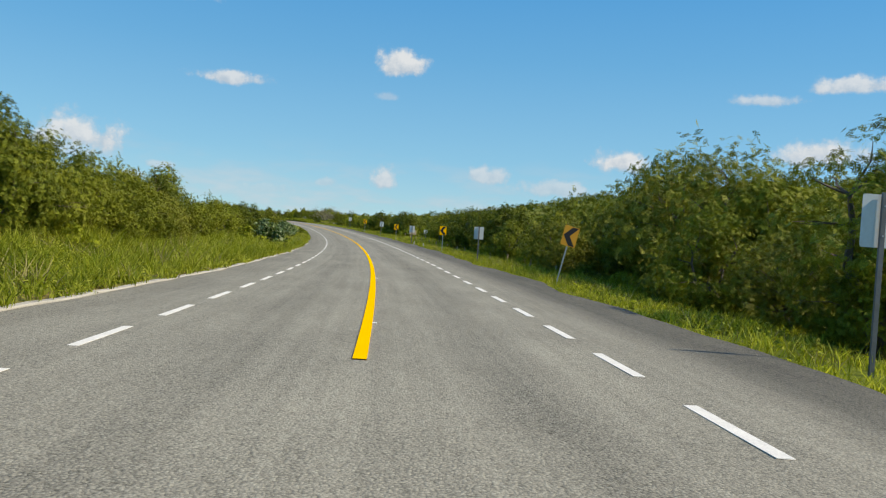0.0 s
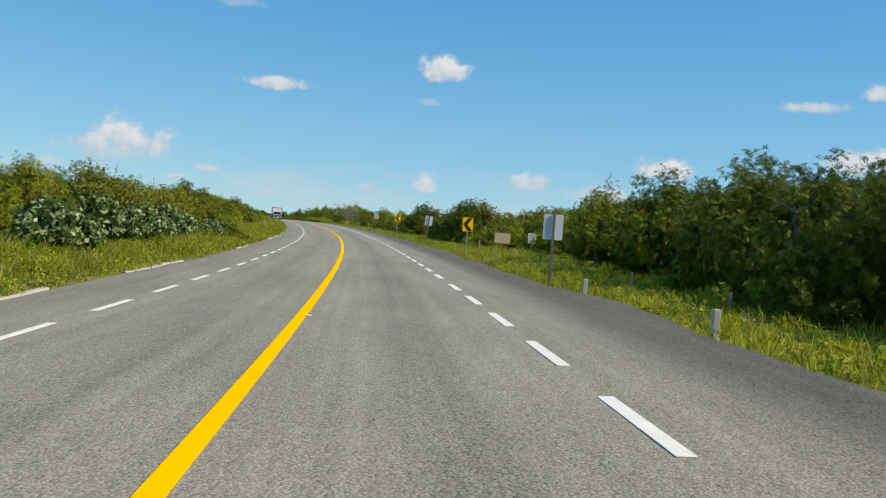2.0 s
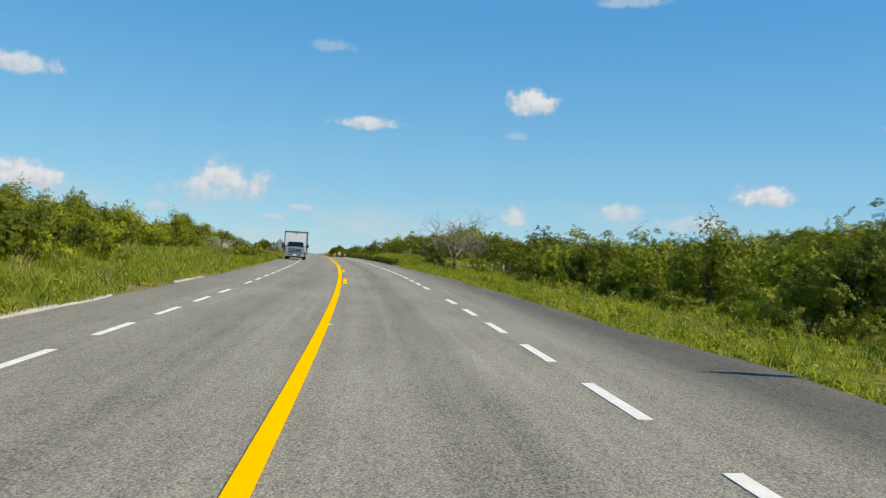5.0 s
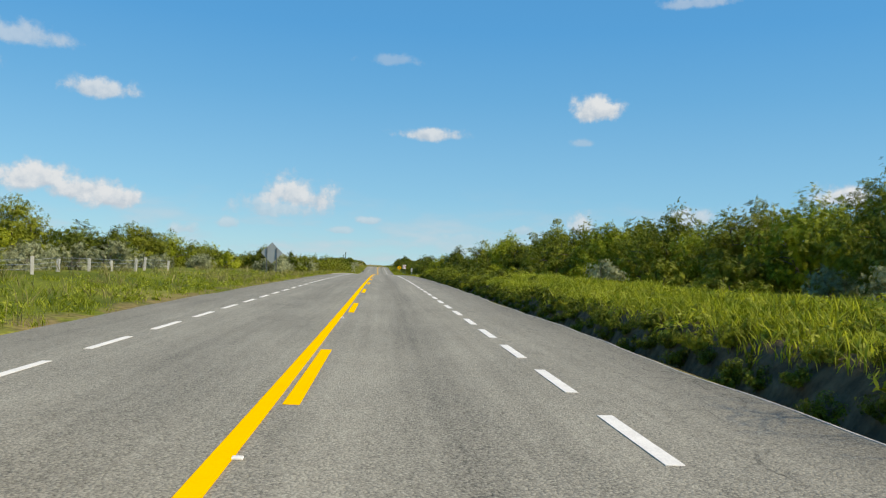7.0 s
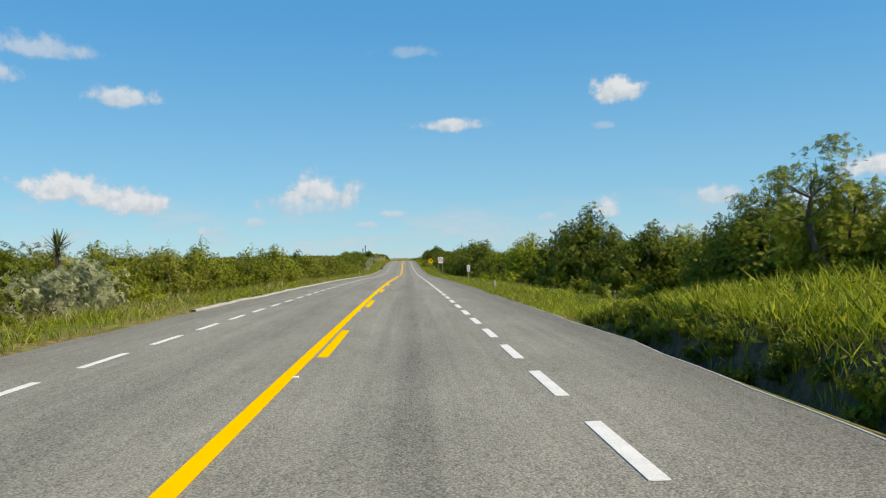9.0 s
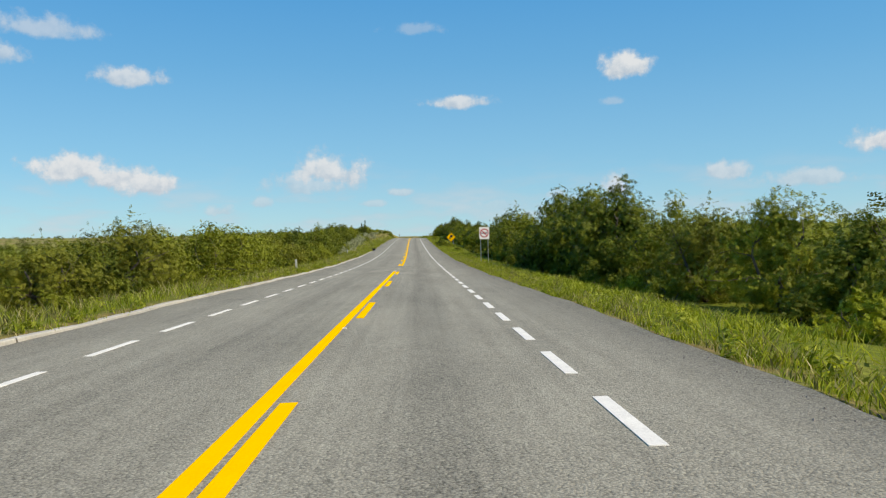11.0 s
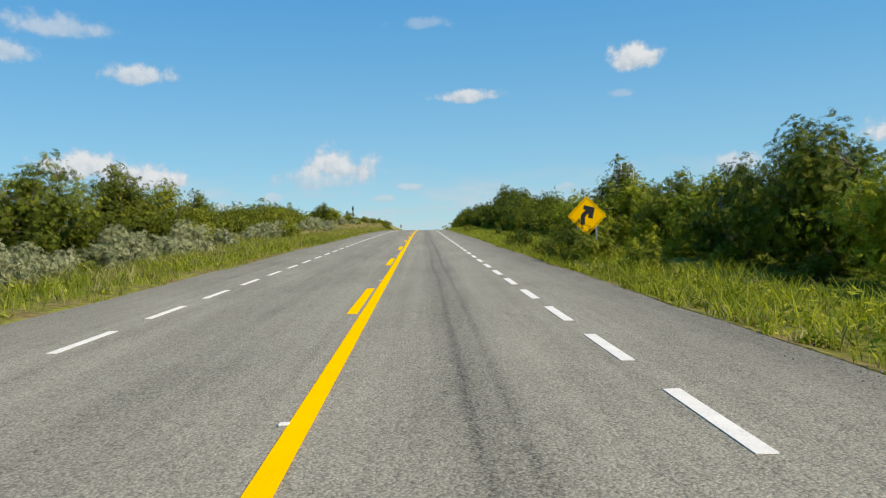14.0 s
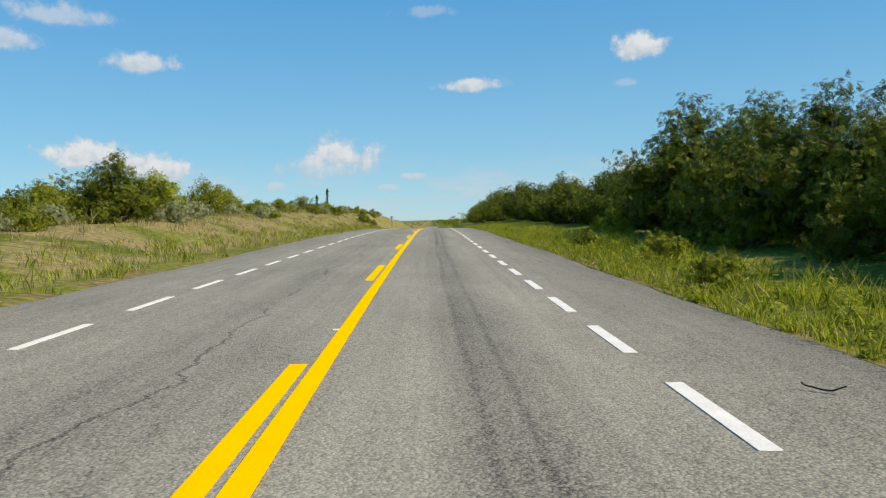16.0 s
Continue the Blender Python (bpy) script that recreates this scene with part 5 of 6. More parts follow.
def dead_tree(s, lat, height, spread, seed):
    """A leafless tree: forks on forks, bleached twigs, low tangle."""
    rng = random.Random(seed)
    t = thing("dead_tree", stand(s, lat), "bare bleached dead tree with a tangle of grey twigs", "tree")
    V, F = [], []

    def grow(p, d, length, r, depth):
        q = p + d * length
        pts = bent(rng, p, q, 3, 0.12 * length)
        v, f = tube(pts, [r, r * 0.85, r * 0.7, r * 0.55], 5 if depth < 2 else 3)
        k = len(V)
        F.extend(tuple(i + k for i in g) for g in f)
        V.extend(tuple(x) for x in v)
        if depth < 5:
            for _ in range(rng.choice((2, 3, 3) if depth else (4, 5))):
                e = Vector((rng.gauss(0, 1), rng.gauss(0, 1), rng.gauss(0.15, 0.6))).normalized()
                nd = (d * 0.7 + e * 0.85).normalized()
                grow(pts[rng.choice((2, 3, 3))], nd, length * rng.uniform(0.62, 0.85), r * 0.55, depth + 1)

    def done(name):
        me = np_mesh(name, [(x, y, z if z > 0 else z * 0.2) for x, y, z in V], F)
        hang(name, me, DEAD_WOOD, t)
        V.clear()
        F.clear()

    for k in range(3):
        a = 2 * math.pi * k / 3 + 0.4
        grow(Vector((0, 0, -0.1)), Vector((math.cos(a) * 0.6, math.sin(a) * 0.6, 1)).normalized(), height * 0.25, 0.10, 0)
        done("limb")
    for k in range(26):
        a = rng.uniform(0, 2 * math.pi)
        r = rng.uniform(0.15, 1.0) * spread
        grow(Vector((math.cos(a) * r, math.sin(a) * r, 0)), Vector((math.cos(a) * 0.8, math.sin(a) * 0.8, 1)).normalized(), height * 0.18, 0.035, 2)
        done("low_branch")
    return t


def grass_belt(name, side, s0, s1, d0, d1, count, height, width, mat, label, seed, bias=1.0):
    """Upright bent blades, thickest along the edge of the road."""
    rs = np.random.RandomState(seed)
    tuft = rs.uniform(0, 1, (max(8, count // 14), 2))
    pick = rs.randint(0, len(tuft), count)
    s = s0 + (s1 - s0) * tuft[pick, 0] + rs.normal(0, 0.16, count)
    d = d0 + (d1 - d0) * tuft[pick, 1] ** bias + rs.normal(0, 0.14, count)
    d = np.maximum(d, 0.03 + 0.05 * rs.rand(count))
    if side > 0:
        d = np.where(CUT(s) > 0.2, np.maximum(d, np.where(s > 322, 0.62, 0.9) + 1.2 * rs.rand(count)), d)
    lat = side * (PAVED + d + (ragged(s, side) - PAVED))
    root = spot(s, lat)
    tuft_h = rs.uniform(0.6, 1.25, len(tuft))[pick] * (1 + 0.35 * lumps(s, lat, 1.3, 5.0))
    h = np.interp(s, [a for a, b in height], [b for a, b in height]) * rs.uniform(0.55, 1.15, count) * tuft_h * np.where((side > 0) & (CUT(s) > 0.2), 0.55 + 0.35 * smooth(s, 322, 332), 1.0) * (0.55 + 0.45 * smooth(d, 0, 0.9))
    a = rs.uniform(0, 2 * np.pi, count)
    lean = rs.uniform(0.2, 1.05, count) * h
    tip = root + np.stack([np.cos(a) * lean, np.sin(a) * lean, h], -1)
    mid = root + np.stack([np.cos(a) * lean * 0.3, np.sin(a) * lean * 0.3, h * 0.45], -1)
    face = rs.uniform(0, 2 * np.pi, count)
    w = width * rs.uniform(0.6, 1.4, count)
    side_v = np.stack([np.cos(face) * w, np.sin(face) * w, 0 * w], -1)
    root = root - np.array([0, 0, 0.03])
    v = np.stack([root, mid + side_v, tip, mid - side_v], 1).reshape(-1, 3)
    f = np.arange(count * 4).reshape(count, 4)
    ob = hang(name, np_mesh(name, v, f), mat)
    return tagged(ob, label, "grass", kind="stuff")


def far_woods(seed):
    """Scrub out to the horizon: clumps of coarse foliage over the land."""
    rs = np.random.RandomState(seed)
    out = []
    for side, count, l0, l1, s0, s1, leafs, h in ((1, 1100, 17, 60, -60, 900, 26, 3.6), (-1, 1000, 19, 60, -60, 900, 26, 3.2),
                                                  (1, 1500, 60, 330, -40, 900, 22, 3.4), (-1, 700, 60, 260, -40, 900, 20, 3.2),
                                                  (1, 3200, 24, 200, -20, 470, 13, 3.0),
                                                  (1, 700, 10, 400, 900, 2300, 16, 5.0), (-1, 700, 10, 400, 900, 2300, 16, 5.0)):
        s = rs.uniform(s0, s1, count)
        lat = side * (l0 + (l1 - l0) * rs.uniform(0, 1, count) ** 1.3)
        p = spot(s, lat)
        hh = h * rs.uniform(0.6, 1.35, count)
        if side < 0:
            hh = hh * (1 - 0.68 * smooth(s, 540, 640))
        r = hh * rs.uniform(0.55, 0.85, count)
        for k in range(leafs):
            u = rs.normal(size=(count, 3))
            u /= np.linalg.norm(u, axis=1)[:, None]
            u[:, 2] = np.abs(u[:, 2]) * 1.0 - 0.15
            q = p + u * np.stack([r, r, hh * 0.95], -1) * rs.uniform(0.7, 1.05, (count, 1))
            v, f = leaves(rs, q, 1.5, 0.7, u * np.array([1, 1, 0.8]) + np.array([0, 0, 0.35]), 0.6)
            scale = np.repeat(np.clip(hh * (1.0 if l1 <= 60 else 1.35) / 4.2, 0.5, 2.6), 4)[:, None]
            c = np.repeat(q, 4, axis=0)
            out.append(c + (v - c) * scale)
    v = np.concatenate(out)
    ob = hang("far_scrub", np_mesh("far_scrub", v, np.arange(len(v)).reshape(-1, 4)), FAR_OLIVE)
    return tagged(ob, "continuous green scrub woodland reaching the horizon", "woodland", kind="stuff")


def weeds(seed):
    """Leafy weed clumps that make the verges uneven."""
    rs = np.random.RandomState(seed)
    out = []
    for side, count, l0, l1, s0, s1, size in ((1, 1500, 0.15, 4.0, -6, 246, 0.34), (1, 1300, 0.15, 3.6, 350, 700, 0.34), (1, 420, 0.3, 2.8, 520, 690, 0.45),
                                              (1, 700, 0.9, 4.5, 250, 346, 0.36), (-1, 1700, 0.2, 4.5, -4, 130, 0.5), (-1, 900, 0.25, 4.0, 130, 600, 0.34)):
        s = rs.uniform(s0, s1, count)
        d = l0 + (l1 - l0) * rs.rand(count) ** 1.2
        lat = side * (ragged(s, side) + d)
        p = spot(s, lat)
        r = size * rs.uniform(0.55, 1.25, count) * (0.5 + 0.5 * smooth(d, 0.2, 1.2))
        for k in range(30):
            u = unit(rs.normal(size=(count, 3)))
            u[:, 2] = np.abs(u[:, 2])
            q = p + u * np.stack([r, r, r * 0.85], -1) * rs.uniform(0.55, 1.05, (count, 1))
            v, f = leaves(rs, q, 0.15, 0.026, u + np.array([0, 0, 0.5]), 0.8)
            out.append(v)
    v = np.concatenate(out)
    ob = hang("verge_weeds", np_mesh("verge_weeds", v, np.arange(len(v)).reshape(-1, 4)), GRASS)
    return tagged(ob, "low leafy green weeds in clumps along the verges", "weeds", kind="stuff")


def gravel_strip(seed):
    """Loose stones along the broken shoulder edges."""
    rs = np.random.RandomState(seed)
    n = 5200
    s = rs.uniform(-4, 640, n)
    side = np.where(rs.rand(n) < 0.7, 1, -1)
    lat = side * (np.where(side > 0, ragged(s, 1), ragged(s, -1)) + rs.normal(-0.12, 0.22, n))
    keep = (CUT(s) < 0.1) | (side < 0)
    s, lat, side = s[keep], lat[keep], side[keep]
    n = len(s)
    p = spot(s, lat, 0.016, True)
    r = rs.uniform(0.008, 0.022, n)[:, None]
    base = np.array([(1, 0, -0.3), (-0.5, 0.87, -0.3), (-0.5, -0.87, -0.3), (0.1, 0.1, 0.4)])
    v = p[:, None, :] + base[None] * r[:, :, None] * rs.uniform(0.6, 1.3, (n, 4, 3))
    f = np.arange(n)[:, None, None] * 4 + np.array([(0, 1, 3), (1, 2, 3), (2, 0, 3)])[None]
    ob = hang("loose_gravel", np_mesh("loose_gravel", v.reshape(-1, 3), f.reshape(-1, 3)), GRAVEL)
    return tagged(ob, "loose grey gravel along the shoulder edges", "gravel", kind="stuff")


def tyre_scrap(s, lat, length, seed, label, curl=0.5, w=0.11, turn=90.0, thick=0.03):
    """A curled strip of tyre tread."""
    rng = random.Random(seed)
    t = thing("tyre_scrap", stand(s, lat, turn + rng.uniform(-15, 15), 0.014, True), label, "tyre scrap", "tyre scraps")
    bm = bmesh.new()
    n = 10
    prev = None
    for i in range(n + 1):
        u = i / n
        a = (u - 0.5) * curl * 2
        x, z = length * (math.sin(a) / max(curl, 0.1)) * 0.5 * 2 / 2, max(0.0, length * (1 - math.cos(a)) / max(curl, 0.1) * 0.5)
        z += 0.012 * rng.random()
        ring_v = [bm.verts.new((x, y * (1 + 0.25 * rng.random()), z + dz)) for y, dz in ((-w, 0.0), (w, 0.0), (w, thick), (-w, thick))]
        if prev:
            for k in range(4):
                bm.faces.new((prev[k], prev[(k + 1) % 4], ring_v[(k + 1) % 4], ring_v[k]))
        else:
            bm.faces.new(ring_v)
        prev = ring_v
    bm.faces.new(prev[::-1])
    bmesh.ops.recalc_face_normals(bm, faces=bm.faces[:])
    part("tread", bm, RUBBER, t)
    return t


def tyre_curl(s, lat, label):
    """Half a burst tyre: a wide tread rolled into an open loop, with a torn piece of its side wall."""
    t = thing("tyre_scrap", stand(s, lat, 12, 0.0, True), label, "tyre scrap", "tyre scraps")
    rng = random.Random(5)
    steps, arc = 26, []
    for i in range(steps + 1):
        a = radians(-125 + 285 * i / steps)
        out = 1.0 + 0.05 * math.sin(3 * a) + 0.02 * rng.random()
        arc.append((math.cos(a) * out, math.sin(a) * out))

    def shell(bm, rx, rz, grow, y0, y1):
        prev = None
        for k, (x, z) in enumerate(arc):
            e = 0.03 * math.sin(k * 1.7)
            row = [bm.verts.new((x * (rx + g), y, 0.205 + z * (rz + g))) for g, y in ((0, y0 - e), (grow, y0 - e), (grow, y1 + e), (0, y1 + e))]
            if prev:
                for q in range(4):
                    bm.faces.new((prev[q], prev[(q + 1) % 4], row[(q + 1) % 4], row[q]))
            else:
                bm.faces.new(row)
            prev = row
        bm.faces.new(prev[::-1])
        bmesh.ops.recalc_face_normals(bm, faces=bm.faces[:])
        return bm

    tread = part("tread", shell(bmesh.new(), 0.255, 0.168, 0.03, -0.14, 0.14), RUBBER, t)
    for y in (-0.10, 0.0, 0.10):
        part("rib", shell(bmesh.new(), 0.287, 0.198, 0.009, y - 0.03, y + 0.03), RUBBER, tread)
    side = slab(bmesh.new(), [(x * 0.25, 0.205 + z * 0.163) for x, z in arc[1:-2]], 0.05, 0.065)
    part("side_wall", side, RUBBER, t, "torn inner face of the tyre")
    return t


# ---------------- everything in its place ----------------
DIAMOND = 0.86
ground = build_ground()
road = build_road()
build_lines()
build_studs()
build_kerb(-10, 205, 1, 0.04)
build_kerb(352, 520.5, 2)
build_gutter_lip(252, 352)

sign_back(11.2, 7.45, 2.36, "bare grey sign back on a steel post by the shoulder")
chevron_sign(30.2, 7.1, 2.05, "faded yellow chevron sign, coloured dim as in tree shade, leaning in the roadside grass", tip=0, lean=13, faded_in_shade=True)
sign_back(49.8, 6.93, 1.93, "bare grey back of a sign on a dark steel post")
chevron_sign(70.4, 7.21, 1.95, "yellow chevron sign on a steel post in the verge")
sign_back(91.7, 6.64, 1.86, "bare grey back of a sign on a steel post above grass")
low_board(117.7, 10.23, 0.98)
small_notice(117.6, 12.18, 0.98, 0.55, 0.66)
chevron_sign(112.1, 7.0, 1.89, "bright yellow chevron sign on a steel post in tall grass", lean=-1)
sign_back(132.0, 6.92, 2.06, "bare grey back of a sign on a leaning post", lean=-5)
chevron_sign(155.7, 7.1, 2.19, "bright yellow chevron sign on a slim post in grass")
sign_back(182.8, 7.73, 2.29, "bare grey back of a sign on a steel post before bushes")
diamond_back(315.3, -8.05, 1.78)
small_notice(392.0, 6.6, 1.15, 0.26, 0.55)
no_passing_sign(475.7, 7.62, 2.80, 0.96, 1.15)
curve_sign(554.9, 8.45, 1.74)
sign_back(728, -5.8, 2.1, "small sign on the crest seen from behind")

for s, lat, h, lean in ((87, 6.4, 0.5, 2), (80, 6.6, 0.5, 0), (372, 6.6, 0.45, 0), (455, -6.6, 0.75, -2), (519.5, -7.85, 0.42, -12), (521.9, -7.8, 0.36, 2), (526.4, -8.7, 0.46, 3), (533.2, -8.9, 0.46, 0), (532.4, -8.4, 0.5, 1), (506, -7.6, 0.8, 2), (154, -7.4, 0.75, 0)):
    marker_post(s, lat, h, "white concrete marker post standing in roadside grass", lean)
fence("wire_fence", 262, 300, -12.0, 3.0, 0.62, 5, "row of white concrete posts with slack wire")
fence("wire_fence", 41.9, 130, 10.0, 6.4, 0.55, 6, "short weathered wooden fence posts half hidden in grass", 0, POST_WOOD)
fence("wire_fence", 60, 130, -12.0, 3.0, 1.2, 7, "concrete fence posts behind tall grass")
fence("wire_fence", 500, 575, -11.5, 5.5, 0.7, 8, "weathered fence posts among grey bushes")
fence("wire_fence", 226, 246, 13.0, 3.2, 0.9, 9, "whitewashed fence posts by a sandy clearing")
build_truck(249.4, -3.85)

tyre_curl(523.8, -5.07, "large black curl of tyre lying on the shoulder edge")
tyre_scrap(603.5, 4.17, 0.34, 8, "thin black curl of tyre on the shoulder", 0.45, 0.008, 150.0, 0.012)

# thickets: right side
M, D, L, F_, B, G, S_ = "mesquite", "dark", "lime", "far", "bush", "grey", "sparse"
thicket(6, 60, 14.8, 16.5, 4.7, [D, M, M, M], (0.75, 1.0), 101)
thicket(14, 60, 11.0, 12.8, 2.3, [B, B, M], (0.5, 0.85), 132)
thicket(60, 225, 13.3, 15.5, 4.8, [M, D, D, L, M, S_], (0.48, 0.74), 102)
thicket(264, 300, 14.6, 16.5, 4.4, [M, M, M, L], (0.72, 1.0), 103)
thicket(300, 322, 15.0, 18.0, 4.7, [M, L, D, M], (0.55, 0.78), 124)
thicket(322, 345, 14.6, 17.0, 3.8, [M, D, M], (0.5, 0.68), 128)
thicket(345, 356, 13.8, 16.0, 3.2, [M, D], (0.75, 0.95), 129)
for k, s, lat, size in (("lime", 334.6, 14.9, 1.02), ("lime", 338.8, 15.6, 0.9), ("mesquite", 343.0, -12.6, 0.62), ("dark", 347.5, -12.9, 0.6), ("mesquite", 352.0, -13.4, 0.62)):
    plant(KINDS[k][0], s, lat, size, s * 31, 0.1)
thicket(225, 265, 17.5, 20.0, 4.4, [M, D, M], (0.55, 0.7), 114)
thicket(352, 420, 14.5, 16.5, 4.4, [D, M, D, M], (0.65, 0.85), 104)
thicket(420, 530, 12.0, 14.0, 4.4, [D, M, D, S_, D], (0.65, 0.9), 105)
thicket(530, 572, 11.8, 13.5, 4.4, [D, L, D, M, D], (0.7, 0.95), 106)
thicket(572, 590, 11.8, 13.5, 4.2, [D, L, M], (0.66, 0.84), 131)
thicket(590, 612, 12.0, 13.5, 4.2, [D, D, M], (0.72, 0.94), 122)
thicket(612, 700, 11.8, 13.8, 4.4, [D, M, D, D], (0.68, 0.9), 123)
thicket(700, 800, 11, 14, 5.9, [D, M], (0.8, 1.1), 107)
thicket(0, 700, 16.5, 22.0, 4.4, [F_], (0.6, 0.95), 108)
thicket(60, 98, 10.6, 12.4, 4.9, [B, B, B], (0.6, 1.1), 109)
thicket(126, 236, 10.6, 12.4, 4.9, [B, B, B], (0.6, 1.1), 130)
thicket(350, 640, 9.8, 11.5, 5.0, [B, B, B], (0.5, 0.95), 110)
thicket(264, 330, 11.5, 14.5, 3.0, [B, B, B, G], (0.5, 0.85), 111)
for s, lat, size in ((247.5, 10.2, 0.6), (249.5, 9.8, 0.7), (252.0, 10.4, 0.8), (254.5, 10.0, 0.8), (257.0, 10.6, 0.8)):
    plant(KINDS["bush"][1], s, lat, size, s * 31)
plant(KINDS["mesquite"][1], 309.5, 14.2, 0.8, 40, 0.1)
plant(KINDS["sparse"][0], 312.5, 15.0, 0.8, 140, 0.1)
plant(KINDS["sparse"][0], 349.0, 13.8, 0.92, 70, 0.1)
thicket(250, 346, 6.0, 6.4, 1.15, ["mound"], (0.30, 0.48), 117, 1.1, 0.12)
for k, s in enumerate(np.arange(250.0, 346.0, 0.85)):
    plant(KINDS["mound"][1 + k % 2], s, 5.86 + 0.2 * ((k * 0.618) % 1.0), 0.22 + 0.14 * ((k * 0.37) % 1.0), 71 * k, 0.05, 1.2)
thicket(250, 292, 6.6, 9.6, 3.2, ["mound"], (0.3, 0.5), 125)
thicket(288, 332, 6.5, 7.6, 1.25, ["mound"], (0.42, 0.68), 112)
thicket(290, 328, 7.6, 10.5, 1.9, ["mound", "mound", "mound", B], (0.5, 0.75), 116)
thicket(326, 346, 6.3, 9.5, 1.1, ["mound"], (0.38, 0.62), 118)
thicket(14, 235, 6.7, 8.6, 6.0, ["mound"], (0.25, 0.45), 119)
thicket(352, 530, 6.4, 8.6, 12.0, ["mound"], (0.2, 0.38), 120)
thicket(570, 660, 6.4, 8.6, 5.0, ["mound"], (0.25, 0.5), 121)
# left side
thicket(2, 55, -14.5, -12.8, 4.1, [M, M, M, D], (0.78, 1.0), 201)
thicket(12, 44, -11.4, -9.6, 1.9, [B, M, B, M], (0.36, 0.56), 221)
thicket(10, 40, -12.4, -11.0, 2.6, [M, M, D], (0.55, 0.75), 222)
thicket(516, 556, -10.4, -9.5, 1.6, [G], (0.62, 0.95), 223)
thicket(42, 130, -12.5, -10.5, 4.1, [M, M, D, M, M], (0.4, 0.66), 202)
thicket(130, 215, -12.8, -10.8, 4.1, [M, M, D, M], (0.33, 0.5), 219)
thicket(215, 330, -19.0, -15.5, 4.7, [M, D, L, M], (0.5, 0.78), 203)
thicket(330, 420, -13.0, -11.0, 4.1, [M, M, M, D], (0.36, 0.68), 204)
plant(KINDS["mesquite"][0], 396.0, -12.4, 0.8, 20, 0.1)
thicket(420, 480, -12.5, -10.0, 4.1, [M, M, D], (0.55, 0.9), 205)
thicket(480, 540, -13.5, -10.5, 4.6, [M, D, M, D], (0.64, 0.88), 214)
thicket(540, 574, -16.5, -13.0, 4.6, [M, M, S_, D], (0.7, 1.0), 206)
thicket(574, 602, -17.5, -14.0, 4.4, [M, M, D], (0.42, 0.62), 218)
thicket(600, 780, -26.0, -18.0, 5.1, [M, B, G, G], (0.45, 0.65), 207)
thicket(618, 780, -17.0, -10.5, 1.7, [G, G, B, B], (0.5, 0.9), 216)
thicket(600, 700, -21.0, -14.0, 3.6, [M, G, M], (0.38, 0.62), 217)
thicket(0, 640, -22.0, -16.0, 4.6, [F_], (0.5, 0.75), 208)
thicket(234, 260, -9.2, -7.2, 1.7, [B, "mound", "mound"], (0.5, 0.85), 220)
thicket(262, 335, -15.0, -12.6, 3.0, [G, G, B], (0.6, 1.1), 209)
thicket(322, 352, -9.8, -8.4, 2.2, [G, G, B], (0.9, 1.3), 210)
thicket(500, 620, -14.0, -9.5, 3.2, [G, G, B], (0.7, 1.15), 211)
thicket(60, 210, -10.4, -9.0, 5.5, [B, B], (0.6, 1.0), 212)
thicket(350, 500, -9.6, -8.2, 4.1, [B, M, B], (0.45, 0.8), 213)

for s, lat, size in ((62, -7.6, 1.0), (64.5, -8.2, 1.1), (92, -8.4, 0.9), (96, -8.6, 1.0), (101, -8.3, 0.9), (106, -8.5, 0.9), (110.5, -8.2, 0.7), (115.5, -8.0, 0.6), (120.5, -7.9, 0.5)):
    plant(KINDS["broad"][0], s, lat, size, s * 31 % 360)
plant(KINDS["bush"][1], 114.5, -6.3, 0.62, 40)
for s, lat, size in ((546, 6.7, 0.75), (549, 6.9, 0.85), (551.5, 6.8, 0.6), (547.5, 6.0, 0.55), (550.2, 6.1, 0.5), (553.5, 6.2, 0.45), (559.0, 6.3, 0.5), (563.0, 6.5, 0.6), (570.0, 6.8, 0.5), (612.0, 6.6, 0.5), (618.0, 7.2, 0.6), (626.0, 6.9, 0.55), (705.0, -8.5, 0.8), (711.0, -9.0, 0.9), (718.0, -8.2, 0.7), (542, 7.4, 0.6), (520, 7.8, 0.5), (585, 7.5, 0.5)):
    plant(KINDS["bush"][int(s) % 2], s, lat, size, s * 31)
# single trees that stand out
for s, lat, size in ((139.0, 13.2, 0.9), (143.0, 12.8, 1.0), (147.0, 13.4, 0.9),
                     (80.0, 13.8, 0.98), (85.0, 13.6, 0.95), (88.5, 13.4, 0.94), (92.5, 13.6, 1.06), (98.6, 13.2, 0.98), (104.5, 13.8, 0.72),
                     (366.0, 13.8, 0.72), (372.0, 13.6, 0.78), (378.5, 13.6, 1.12), (384.0, 13.2, 0.98),
                     (450.0, 13.6, 1.25), (455.5, 13.2, 1.3), (461.0, 13.6, 1.4), (466.5, 13.0, 1.42), (472.0, 13.8, 1.0), (478.0, 13.6, 0.95), (564.5, 12.6, 1.0), (614.5, 13.4, 0.8), (620.0, 12.8, 1.05), (626.5, 13.8, 1.15),
                     (67.0, 13.6, 0.95), (71.2, 13.3, 1.06), (75.5, 13.6, 1.0), (500.5, 13.2, 1.2), (505.5, 13.5, 1.22), (510.0, 13.2, 0.92), (150.5, 13.2, 0.9), (154.0, 13.6, 0.75)):
    plant(KINDS["dark"][int(s) % 3], s, lat, size, s * 77, 0.2)
for s, lat, size in ((30.5, 15.4, 1.36), (35.5, 15.2, 1.74), (40.5, 15.6, 1.56), (47.0, 15.4, 1.08)):
    plant(KINDS["mesquite"][int(s) % 3], s, lat, size, s * 77, 0.2)
plant(KINDS["sparse"][0], 17.0, 11.5, 1.0, 20, 0.2)
plant(KINDS["dark"][2], 632.5, 13.2, 1.3, 10, 0.1)
